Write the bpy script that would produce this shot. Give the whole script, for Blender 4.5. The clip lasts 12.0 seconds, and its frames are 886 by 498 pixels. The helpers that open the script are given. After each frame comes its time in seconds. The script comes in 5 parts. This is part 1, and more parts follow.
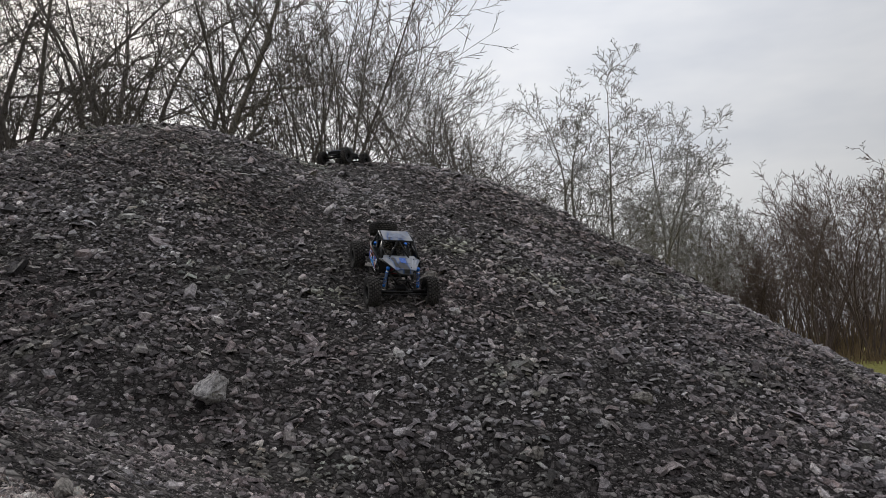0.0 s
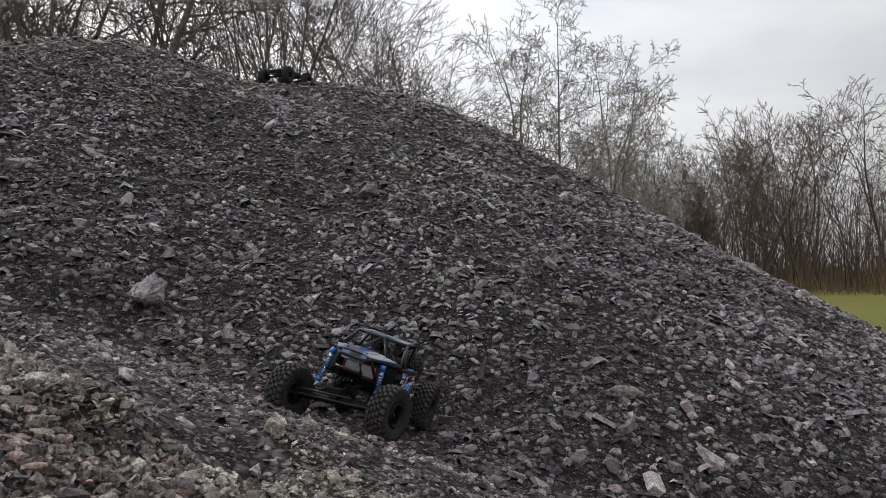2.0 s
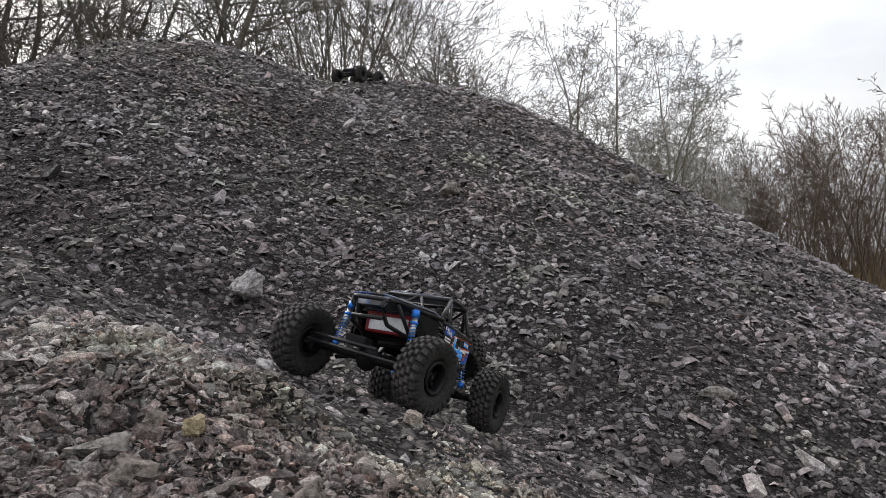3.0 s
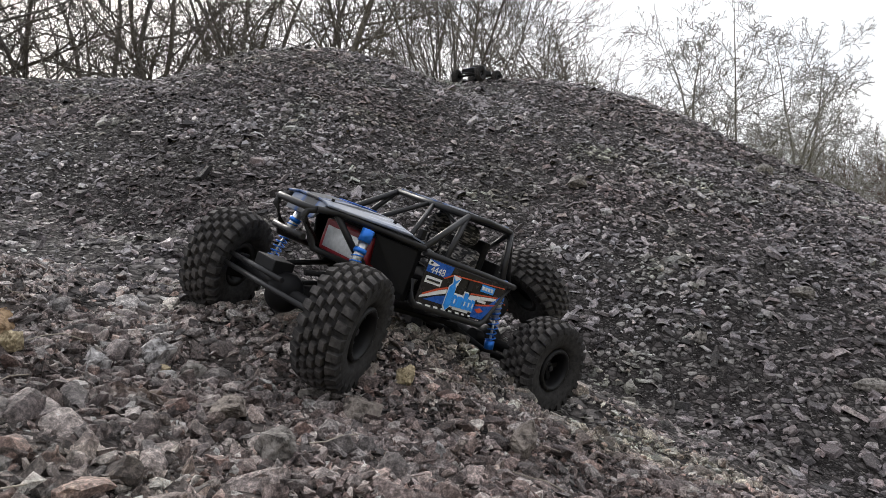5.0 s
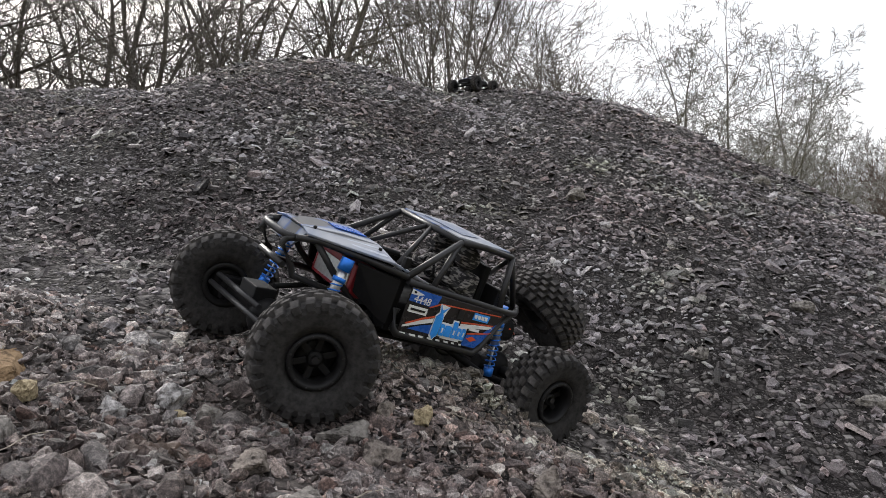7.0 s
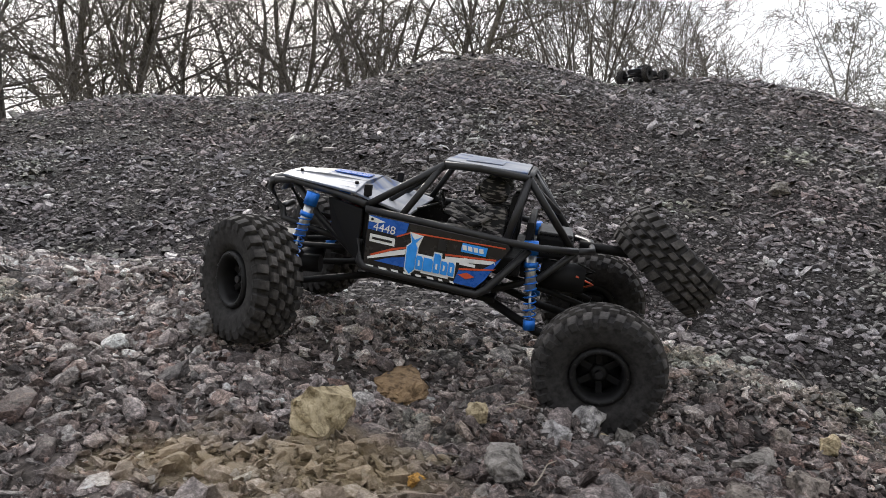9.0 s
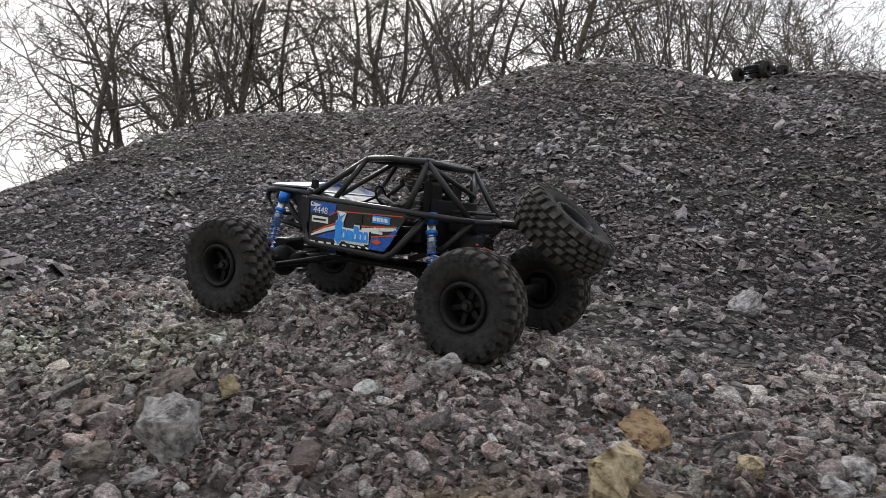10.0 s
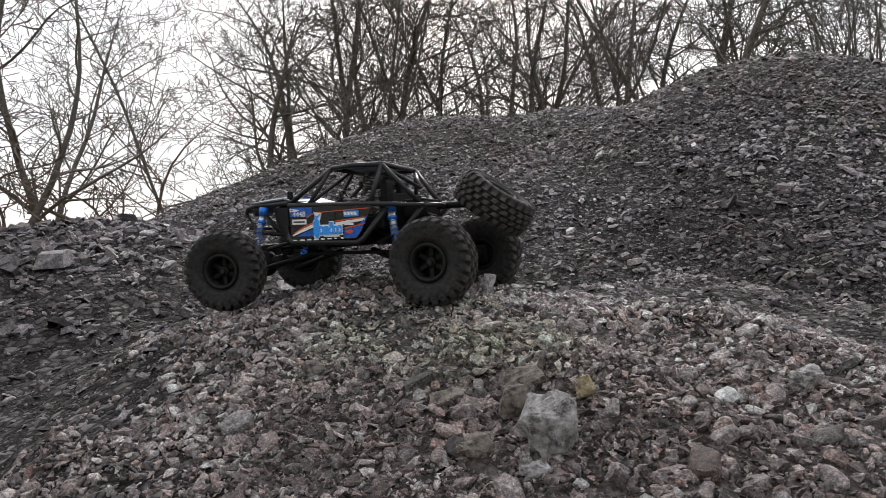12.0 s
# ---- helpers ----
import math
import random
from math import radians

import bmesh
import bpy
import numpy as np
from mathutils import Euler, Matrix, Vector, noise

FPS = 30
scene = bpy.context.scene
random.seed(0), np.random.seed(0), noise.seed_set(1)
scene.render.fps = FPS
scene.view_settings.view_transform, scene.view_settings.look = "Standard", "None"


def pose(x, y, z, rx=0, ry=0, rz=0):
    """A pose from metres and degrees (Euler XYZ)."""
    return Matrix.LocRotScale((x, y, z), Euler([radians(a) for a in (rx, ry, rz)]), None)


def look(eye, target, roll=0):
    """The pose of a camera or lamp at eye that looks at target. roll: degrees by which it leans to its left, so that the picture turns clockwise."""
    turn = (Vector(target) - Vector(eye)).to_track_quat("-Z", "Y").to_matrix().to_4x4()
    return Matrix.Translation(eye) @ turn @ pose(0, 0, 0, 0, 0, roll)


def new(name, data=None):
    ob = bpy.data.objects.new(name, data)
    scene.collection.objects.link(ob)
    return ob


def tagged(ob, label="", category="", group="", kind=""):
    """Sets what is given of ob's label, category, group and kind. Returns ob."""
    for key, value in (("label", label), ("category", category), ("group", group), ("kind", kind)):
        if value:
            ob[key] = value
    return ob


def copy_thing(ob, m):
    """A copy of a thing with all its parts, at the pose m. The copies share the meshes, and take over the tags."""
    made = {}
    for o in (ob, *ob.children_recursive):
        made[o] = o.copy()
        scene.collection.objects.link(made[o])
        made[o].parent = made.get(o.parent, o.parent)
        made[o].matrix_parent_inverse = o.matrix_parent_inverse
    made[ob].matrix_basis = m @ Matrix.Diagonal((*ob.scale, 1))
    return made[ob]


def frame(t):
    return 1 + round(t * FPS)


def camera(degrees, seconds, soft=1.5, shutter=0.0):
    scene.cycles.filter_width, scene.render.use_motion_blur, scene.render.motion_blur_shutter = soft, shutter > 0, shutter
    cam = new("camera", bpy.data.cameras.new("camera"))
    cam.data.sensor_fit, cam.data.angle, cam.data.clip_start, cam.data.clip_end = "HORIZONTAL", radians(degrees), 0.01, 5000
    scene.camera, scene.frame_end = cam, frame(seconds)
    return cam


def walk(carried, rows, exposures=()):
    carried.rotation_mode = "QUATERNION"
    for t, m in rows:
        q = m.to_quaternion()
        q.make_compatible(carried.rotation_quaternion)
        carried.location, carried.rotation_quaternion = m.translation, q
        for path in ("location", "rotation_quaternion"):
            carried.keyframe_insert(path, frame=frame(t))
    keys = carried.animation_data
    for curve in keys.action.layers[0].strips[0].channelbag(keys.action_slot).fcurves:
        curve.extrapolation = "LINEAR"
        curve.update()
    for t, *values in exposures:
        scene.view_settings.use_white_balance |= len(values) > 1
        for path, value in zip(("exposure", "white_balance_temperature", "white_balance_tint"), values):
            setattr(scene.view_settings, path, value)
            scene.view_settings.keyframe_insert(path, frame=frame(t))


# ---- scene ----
cam = camera(60.85, 12.0, soft=0.6, shutter=0.12)
walk(cam, [
    (0.0, pose(0.036, 0.066, 1.321, 96.68, 0.18, 2.28)),
    (0.5, pose(0.075, 0.061, 1.284, 95.11, 0.28, 1.51)),
    (1.0, pose(0.138, 0.042, 1.253, 93.42, 1.06, -0.41)),
    (1.5, pose(0.182, 0.029, 1.263, 92.94, 0.91, -1.80)),
    (2.0, pose(0.078, 0.023, 1.212, 91.76, 0.32, -1.58)),
    (2.5, pose(0.000, 0.000, 1.200, 91.42, 0.01, 0.02)),
    (3.0, pose(-0.051, -0.009, 1.214, 91.54, -0.29, 2.38)),
    (3.5, pose(-0.116, -0.029, 1.214, 91.84, -0.46, 6.03)),
    (3.7, pose(-0.142, -0.046, 1.204, 91.70, -0.20, 7.95)),
    (5.3, pose(-0.138, -0.065, 1.170, 91.74, -0.11, 10.60)),
    (5.5, pose(-0.146, -0.062, 1.180, 91.93, -0.10, 10.52)),
    (6.0, pose(-0.172, -0.064, 1.188, 92.10, -0.10, 10.30)),
    (6.5, pose(-0.166, -0.062, 1.182, 91.99, 0.09, 10.10)),
    (6.7, pose(-0.163, -0.061, 1.191, 92.11, 0.06, 10.04)),
    (8.3, pose(-0.298, -0.083, 1.223, 91.73, -0.31, 13.87)),
    (8.5, pose(-0.344, -0.100, 1.223, 91.63, -0.25, 16.08)),
    (9.0, pose(-0.435, -0.137, 1.240, 91.44, -0.04, 19.98)),
    (9.5, pose(-0.485, -0.156, 1.264, 91.46, 0.67, 22.37)),
    (10.0, pose(-0.580, -0.202, 1.287, 91.67, 0.99, 26.82)),
    (10.5, pose(-0.659, -0.252, 1.293, 91.85, 0.64, 31.20)),
    (11.0, pose(-0.729, -0.304, 1.300, 91.97, 0.47, 35.45)),
    (11.5, pose(-0.739, -0.311, 1.296, 91.89, -0.18, 36.10)),
    (12.0, pose(-0.768, -0.329, 1.289, 91.86, -0.45, 37.96)),
], exposures=[(0, -0.17), (0.5, 0.0), (1.0, 0.08), (1.5, 0.03), (2.0, 0.12), (2.5, 0.34), (3.7, 0.52), (5.5, 0.6), (6.7, 0.6), (8.5, 0.72), (9.0, 0.68), (9.5, 0.54), (10.0, 0.44), (12, 0.4)])

# ---- world and light: an overcast winter sky ----
SUN_HIGH, SUN_TURN = radians(32), radians(-38)
world = bpy.data.worlds.new("overcast_sky")
scene.world = world
world.use_nodes = True
wn, wl = world.node_tree.nodes, world.node_tree.links
wn.clear()
w_out = wn.new("ShaderNodeOutputWorld")
w_bg = wn.new("ShaderNodeBackground")
w_sky = wn.new("ShaderNodeTexSky")
w_sky.sky_type, w_sky.sun_disc = "NISHITA", False
w_sky.sun_elevation, w_sky.sun_rotation = SUN_HIGH, SUN_TURN
w_sky.dust_density, w_sky.air_density = 3.0, 1.2
w_co = wn.new("ShaderNodeTexCoord")
w_map = wn.new("ShaderNodeMapping")
w_map.inputs["Scale"].default_value = (1.0, 1.0, 3.2)
w_noise = wn.new("ShaderNodeTexNoise")
w_noise.inputs["Scale"].default_value, w_noise.inputs["Detail"].default_value = 1.7, 5.0
w_noise.inputs["Roughness"].default_value = 0.55
w_ramp = wn.new("ShaderNodeValToRGB")
w_ramp.color_ramp.elements[0].position, w_ramp.color_ramp.elements[0].color = 0.36, (6.3, 6.6, 7.3, 1)
w_ramp.color_ramp.elements[1].position, w_ramp.color_ramp.elements[1].color = 0.64, (9.2, 9.2, 9.35, 1)
w_mix = wn.new("ShaderNodeMix")
w_mix.data_type = "RGBA"
w_mix.inputs["Factor"].default_value = 0.86
w_bg.inputs["Strength"].default_value = 0.09
wl.new(w_co.outputs["Generated"], w_map.inputs["Vector"])
wl.new(w_map.outputs["Vector"], w_noise.inputs["Vector"])
wl.new(w_noise.outputs["Fac"], w_ramp.inputs["Fac"])
wl.new(w_sky.outputs["Color"], w_mix.inputs["A"])
wl.new(w_ramp.outputs["Color"], w_mix.inputs["B"])
# an overcast sky is brighter overhead than at the horizon
w_sep = wn.new("ShaderNodeSeparateXYZ")
w_up = wn.new("ShaderNodeMapRange")
w_up.inputs["To Min"].default_value, w_up.inputs["To Max"].default_value = 0.76, 1.8
w_gain = wn.new("ShaderNodeVectorMath")
w_gain.operation = "SCALE"
wl.new(w_co.outputs["Generated"], w_sep.inputs[0])
wl.new(w_sep.outputs["Z"], w_up.inputs["Value"])
wl.new(w_mix.outputs["Result"], w_gain.inputs[0])
wl.new(w_up.outputs["Result"], w_gain.inputs["Scale"])
# the cloud is thinnest towards the veiled sun
w_dot = wn.new("ShaderNodeVectorMath")
w_dot.operation = "DOT_PRODUCT"
w_dot.inputs[1].default_value = (-0.52, 0.8, 0.3)
w_veil = wn.new("ShaderNodeMapRange")
w_veil.interpolation_type = "SMOOTHSTEP"
w_veil.inputs["From Min"].default_value, w_veil.inputs["From Max"].default_value = 0.35, 0.85
w_veil.inputs["To Min"].default_value, w_veil.inputs["To Max"].default_value = 0.83, 1.2
w_thin = wn.new("ShaderNodeVectorMath")
w_thin.operation = "SCALE"
wl.new(w_co.outputs["Generated"], w_dot.inputs[0])
wl.new(w_dot.outputs["Value"], w_veil.inputs["Value"])
wl.new(w_gain.outputs["Vector"], w_thin.inputs[0])
wl.new(w_veil.outputs["Result"], w_thin.inputs["Scale"])
wl.new(w_thin.outputs["Vector"], w_bg.inputs["Color"])
wl.new(w_bg.outputs["Background"], w_out.inputs["Surface"])

sun_data = bpy.data.lights.new("sun", "SUN")
sun_data.energy, sun_data.angle, sun_data.color = 1.5, radians(14), (1.0, 0.96, 0.9)
sun = new("sun", sun_data)
sun.matrix_world = look((0, 0, 30), Vector((0, 0, 30)) - Vector((math.sin(SUN_TURN) * math.cos(SUN_HIGH), math.cos(SUN_TURN) * math.cos(SUN_HIGH), math.sin(SUN_HIGH))))
scene.view_settings.exposure = 0.0

# ---- materials ----
class Nodes:
    """A node material with a Principled surface."""

    def __init__(self, name):
        self.mat = bpy.data.materials.new(name)
        self.mat.use_nodes = True
        self.t = self.mat.node_tree
        self.p = self.t.nodes["Principled BSDF"]

    def add(self, kind, **values):
        n = self.t.nodes.new("ShaderNode" + kind)
        for key, value in values.items():
            n.inputs[key.replace("_", " ")].default_value = value
        return n

    def link(self, a, b):
        self.t.links.new(a, b)

    def where(self, space="Object"):
        return self.add("TexCoord").outputs[space]

    def noise(self, vec, scale, detail=4.0, rough=0.6):
        n = self.add("TexNoise", Scale=scale, Detail=detail, Roughness=rough)
        self.link(vec, n.inputs["Vector"])
        return n.outputs["Fac"]

    def ramp(self, fac, stops):
        n = self.t.nodes.new("ShaderNodeValToRGB")
        el = n.color_ramp.elements
        while len(el) < len(stops):
            el.new(0.5)
        for e, (at, col) in zip(el, stops):
            e.position, e.color = at, (*col, 1) if len(col) == 3 else col
        self.link(fac, n.inputs["Fac"])
        return n.outputs["Color"]

    def mix(self, fac, a, b, blend="MIX"):
        n = self.t.nodes.new("ShaderNodeMix")
        n.data_type, n.blend_type, n.clamp_result = "RGBA", blend, blend == "MULTIPLY"
        for value, slot in ((fac, n.inputs[0]), (a, n.inputs[6]), (b, n.inputs[7])):
            if isinstance(value, (int, float)):
                slot.default_value = value
            elif isinstance(value, tuple):
                slot.default_value = (*value, 1)
            else:
                self.link(value, slot)
        return n.outputs[2]

    def math(self, op, a, b=0.0, clamp=False):
        n = self.t.nodes.new("ShaderNodeMath")
        n.operation, n.use_clamp = op, clamp
        for value, slot in ((a, n.inputs[0]), (b, n.inputs[1])):
            if isinstance(value, (int, float)):
                slot.default_value = value
            else:
                self.link(value, slot)
        return n.outputs[0]

    def bump(self, height, strength, distance):
        n = self.add("Bump", Strength=strength, Distance=distance)
        self.link(height, n.inputs["Height"])
        self.link(n.outputs["Normal"], self.p.inputs["Normal"])

    def done(self, color, rough=0.8, metal=0.0):
        for value, key in ((color, "Base Color"), (rough, "Roughness"), (metal, "Metallic")):
            slot = self.p.inputs[key]
            if isinstance(value, tuple):
                slot.default_value = (*value, 1)
            elif isinstance(value, (int, float)):
                slot.default_value = value
            else:
                self.link(value, slot)
        return self.mat


def plain(name, color, rough, metal=0.0, vary=0.25, scale=60.0, relief=0.15, size=0.0006, gloss=0.35, dust=0.1):
    """A worn surface of one colour with fine grain and dust."""
    m = Nodes(name)
    at = m.where()
    n = m.noise(at, scale, 5.0)
    dark = tuple(c * (1 - vary) for c in color)
    light = tuple(min(1.0, c * (1 + vary)) for c in color)
    col = m.ramp(n, [(0.3, dark), (0.7, light)])
    big = m.noise(at, scale * 0.15, 3.0)
    col = m.mix(m.math("MULTIPLY", big, dust), col, (0.16, 0.145, 0.13))
    m.bump(n, relief, size)
    m.p.inputs["Specular IOR Level"].default_value = gloss
    return m.done(col, m.math("ADD", m.math("MULTIPLY", n, 0.25), rough - 0.12, True), metal)


def shale(name, stops, wet=0.62, tint=0.35, patch=None, single=False, fine=210.0, speck=1.0, hues=0.5):
    """Broken shale and slag: each fragment its own shade, with grain, dust and rusty or mossy patches."""
    m = Nodes(name)
    geo = m.add("NewGeometry")
    at = geo.outputs["Position"]
    own = m.add("ObjectInfo").outputs["Random"] if single else geo.outputs["Random Per Island"]
    col = m.ramp(own, stops)
    grain = m.noise(at, fine, 8.0, 0.8)
    col = m.mix(0.85, col, m.ramp(grain, [(0.36, (0.25 / speck, 0.245 / speck, 0.245 / speck)), (0.5, (0.95, 0.94, 0.94)), (0.5 + 0.14 / speck, (1.75 * speck, 1.72 * speck, 1.71 * speck))]), "MULTIPLY")
    hue = m.ramp(m.math("FRACT", m.math("MULTIPLY", own, 37.7)), [(0.0, (1.0, 0.99, 0.99)), (0.35, (1.05, 0.97, 0.91)), (0.7, (0.94, 1.0, 0.99)), (0.92, (1.08, 0.97, 0.9)), (1.0, (1.18, 0.93, 0.82))])
    col = m.mix(hues, col, hue, "MULTIPLY")
    blotch = m.noise(at, fine * 0.3, 4.0, 0.65)
    col = m.mix(0.8, col, m.ramp(blotch, [(0.36, (0.5, 0.49, 0.48)), (0.52, (1.0, 1.0, 1.0)), (0.66, (1.45, 1.44, 1.42))]), "MULTIPLY")
    bare = m.noise(at, 1.15, 5.0, 0.65)
    col = m.mix(1.0, col, m.ramp(bare, [(0.36, (0.5, 0.47, 0.46)), (0.5, (0.95, 0.94, 0.93)), (0.66, (1.22, 1.25, 1.25))]), "MULTIPLY")
    region = m.noise(at, 0.9, 4.0)
    col = m.mix(m.math("MULTIPLY", m.ramp(region, [(0.45, (0, 0, 0)), (0.62, (1, 1, 1))]), tint), col, m.mix(1.0, col, (1.2, 1.02, 0.96), "MULTIPLY"))
    moss = m.noise(at, 1.6, 6.0, 0.7)
    col = m.mix(m.math("MULTIPLY", m.ramp(moss, [(0.52, (0, 0, 0)), (0.66, (1, 1, 1))]), 0.6), col, m.mix(1.0, col, (0.92, 1.12, 0.8), "MULTIPLY"))
    if patch:
        for (px, py, pr), pc in patch:
            d = m.add("VectorMath")
            d.operation = "DISTANCE"
            plan = m.add("Mapping")
            plan.inputs["Scale"].default_value = (1.0, 1.0, 0.0)
            m.link(at, plan.inputs["Vector"])
            m.link(plan.outputs["Vector"], d.inputs[0])
            d.inputs[1].default_value = (px, py, 0.0)
            edge = m.math("ADD", d.outputs["Value"], m.math("MULTIPLY", m.noise(at, 14.0, 4.0), 0.16))
            fac = m.math("MULTIPLY", m.ramp(m.math("DIVIDE", edge, pr), [(0.55, (1, 1, 1)), (1.0, (0, 0, 0))]), 0.66)
            col = m.mix(fac, col, pc)
    m.bump(grain, 1.0, 0.005 if fine < 300 else 0.0035)
    m.p.inputs["Specular IOR Level"].default_value = 0.28
    return m.done(col, m.math("ADD", m.math("MULTIPLY", grain, 0.4), wet - 0.28, True))


TAN = (0.42, 0.32, 0.185)
PATCHES = [((-0.70, 0.33, 0.2), TAN), ((-0.84, 0.33, 0.15), (0.36, 0.26, 0.14)), ((-0.64, 0.41, 0.1), (0.4, 0.33, 0.17)), ((-1.0, 0.2, 0.16), (0.3, 0.21, 0.13)), ((-0.5, 0.5, 0.12), (0.3, 0.2, 0.14))]
HILL_STOPS = [(0.0, (0.038, 0.0349, 0.037)), (0.25, (0.13, 0.119, 0.1265)), (0.6, (0.25, 0.23, 0.2445)), (0.9, (0.385, 0.36, 0.3785)), (0.98, (0.5, 0.473, 0.49)), (1.0, (0.7, 0.675, 0.69))]
NEAR_STOPS = [(0.0, (0.1, 0.0885, 0.088)), (0.25, (0.21, 0.186, 0.185)), (0.6, (0.35, 0.314, 0.312)), (0.88, (0.48, 0.438, 0.432)), (0.96, (0.64, 0.61, 0.6)), (1.0, (0.88, 0.87, 0.86))]
M_scree = shale("dark_shale", HILL_STOPS)
M_gravel = shale("brown_slag_gravel", NEAR_STOPS, 0.66, 0.45, PATCHES, False, 330.0, 1.3, 1.0)
M_gravel_piece = shale("brown_slag_stone", NEAR_STOPS, 0.66, 0.45, PATCHES, True, 330.0, 1.3, 1.0)


def ground_material():
    """Dark grit on the heaps, winter grass on the level field."""
    m = Nodes("grit_and_grass")
    at = m.where()
    split = m.add("SeparateXYZ")
    m.link(at, split.inputs[0])
    fine = m.noise(at, 120.0, 8.0, 0.75)

    def crumbs(scale):
        """Packed fragments: a shade for each, and the dark joint between them."""
        warp = m.mix(0.03, at, m.add("TexNoise", Scale=scale * 0.7).outputs["Color"])
        cell = m.add("TexVoronoi", Scale=scale)
        edge = m.add("TexVoronoi", Scale=scale)
        edge.feature = "DISTANCE_TO_EDGE"
        m.link(warp, cell.inputs["Vector"])
        m.link(warp, edge.inputs["Vector"])
        shade = m.add("SeparateColor")
        m.link(cell.outputs["Color"], shade.inputs[0])
        return shade.outputs[0], edge.outputs["Distance"]
    big_shade, big_edge = crumbs(48.0)
    small_shade, small_edge = crumbs(130.0)
    pick = m.ramp(big_shade, [(0.42, (0, 0, 0)), (0.44, (1, 1, 1))])
    shade = m.mix(pick, small_shade, big_shade)
    edge = m.mix(pick, small_edge, big_edge)
    grit = m.ramp(shade, [(0.0, (0.015, 0.0135, 0.0135)), (0.5, (0.05, 0.045, 0.045)), (0.9, (0.16, 0.147, 0.145)), (1.0, (0.36, 0.34, 0.325))])
    grit = m.mix(0.8, grit, m.ramp(fine, [(0.3, (0.25, 0.25, 0.25)), (0.68, (1.4, 1.38, 1.35))]), "MULTIPLY")
    grit = m.mix(m.ramp(edge, [(0.0, (1, 1, 1)), (0.16, (0, 0, 0))]), grit, (0.012, 0.011, 0.011))
    region = m.noise(at, 0.8, 4.0)
    grit = m.mix(m.math("MULTIPLY", region, 0.15), grit, (0.1, 0.08, 0.066), "MIX")
    knoll = m.add("Mapping")
    knoll.inputs["Location"].default_value, knoll.inputs["Scale"].default_value = (0.8, -0.61, 0), (1.0, 1.79, 0)
    m.link(at, knoll.inputs["Vector"])
    reach = m.add("VectorMath")
    reach.operation = "LENGTH"
    m.link(knoll.outputs["Vector"], reach.inputs[0])
    soil = m.ramp(m.math("ADD", reach.outputs["Value"], m.math("MULTIPLY", m.noise(at, 5.0, 4.0), 0.5)), [(0.95, (1, 1, 1)), (1.45, (0, 0, 0))])
    grit = m.mix(m.math("MULTIPLY", soil, 0.75), grit, m.ramp(fine, [(0.32, (0.02, 0.017, 0.0155)), (0.5, (0.085, 0.071, 0.064)), (0.68, (0.22, 0.187, 0.17))]))
    for px, py, pr in ((-0.70, 0.33, 0.2), (-0.84, 0.33, 0.15)):
        plan = m.add("Mapping")
        plan.inputs["Scale"].default_value = (1.0, 1.0, 0.0)
        m.link(at, plan.inputs["Vector"])
        d = m.add("VectorMath")
        d.operation = "DISTANCE"
        d.inputs[1].default_value = (px, py, 0.0)
        m.link(plan.outputs["Vector"], d.inputs[0])
        edge_of = m.math("DIVIDE", m.math("ADD", d.outputs["Value"], m.math("MULTIPLY", m.noise(at, 14.0, 4.0), 0.16)), pr)
        grit = m.mix(m.ramp(edge_of, [(0.55, (0.8, 0.8, 0.8)), (1.0, (0, 0, 0))]), grit, m.ramp(fine, [(0.32, (0.16, 0.115, 0.06)), (0.68, (0.5, 0.4, 0.25))]))
    blades = m.noise(at, 16.0, 8.0, 0.8)
    tufts = m.noise(at, 0.35, 5.0)
    grass = m.ramp(blades, [(0.3, (0.12, 0.13, 0.025)), (0.7, (0.3, 0.3, 0.07))])
    grass = m.mix(m.math("MULTIPLY", tufts, 0.6), grass, (0.24, 0.2, 0.08))
    level = m.math("ADD", split.outputs["Z"], m.math("MULTIPLY", m.noise(at, 3.0, 4.0), 0.12))
    fac = m.ramp(level, [(0.1, (0, 0, 0)), (0.2, (1, 1, 1))])
    m.bump(m.math("ADD", m.ramp(edge, [(0.0, (0, 0, 0)), (0.3, (1, 1, 1))]), m.math("MULTIPLY", fine, 0.5)), 1.0, 0.008)
    m.p.inputs["Specular IOR Level"].default_value = 0.15
    return m.done(m.mix(fac, grass, grit), 0.9)


M_ground = ground_material()


def bark_material(name, dark, light):
    m = Nodes(name)
    at = m.where()
    n = m.noise(at, 9.0, 6.0, 0.7)
    band = m.noise(at, 1.3, 3.0)
    col = m.mix(band, m.ramp(n, [(0.3, dark), (0.7, light)]), m.ramp(n, [(0.3, tuple(c * 0.6 for c in dark)), (0.7, dark)]))
    m.bump(n, 0.6, 0.02)
    return m.done(col, 0.9)


M_bark = bark_material("grey_brown_bark", (0.105, 0.092, 0.083), (0.26, 0.23, 0.207))
M_birch = bark_material("pale_birch_bark", (0.17, 0.16, 0.148), (0.42, 0.4, 0.375))
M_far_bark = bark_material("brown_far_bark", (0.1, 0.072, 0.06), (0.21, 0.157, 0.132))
M_red_bark = bark_material("reddish_bark", (0.12, 0.084, 0.07), (0.27, 0.196, 0.165))
M_pale_bark = bark_material("pale_grey_bark", (0.17, 0.15, 0.13), (0.4, 0.36, 0.315))
M_reed = bark_material("dry_reeds", (0.16, 0.11, 0.06), (0.32, 0.23, 0.13))

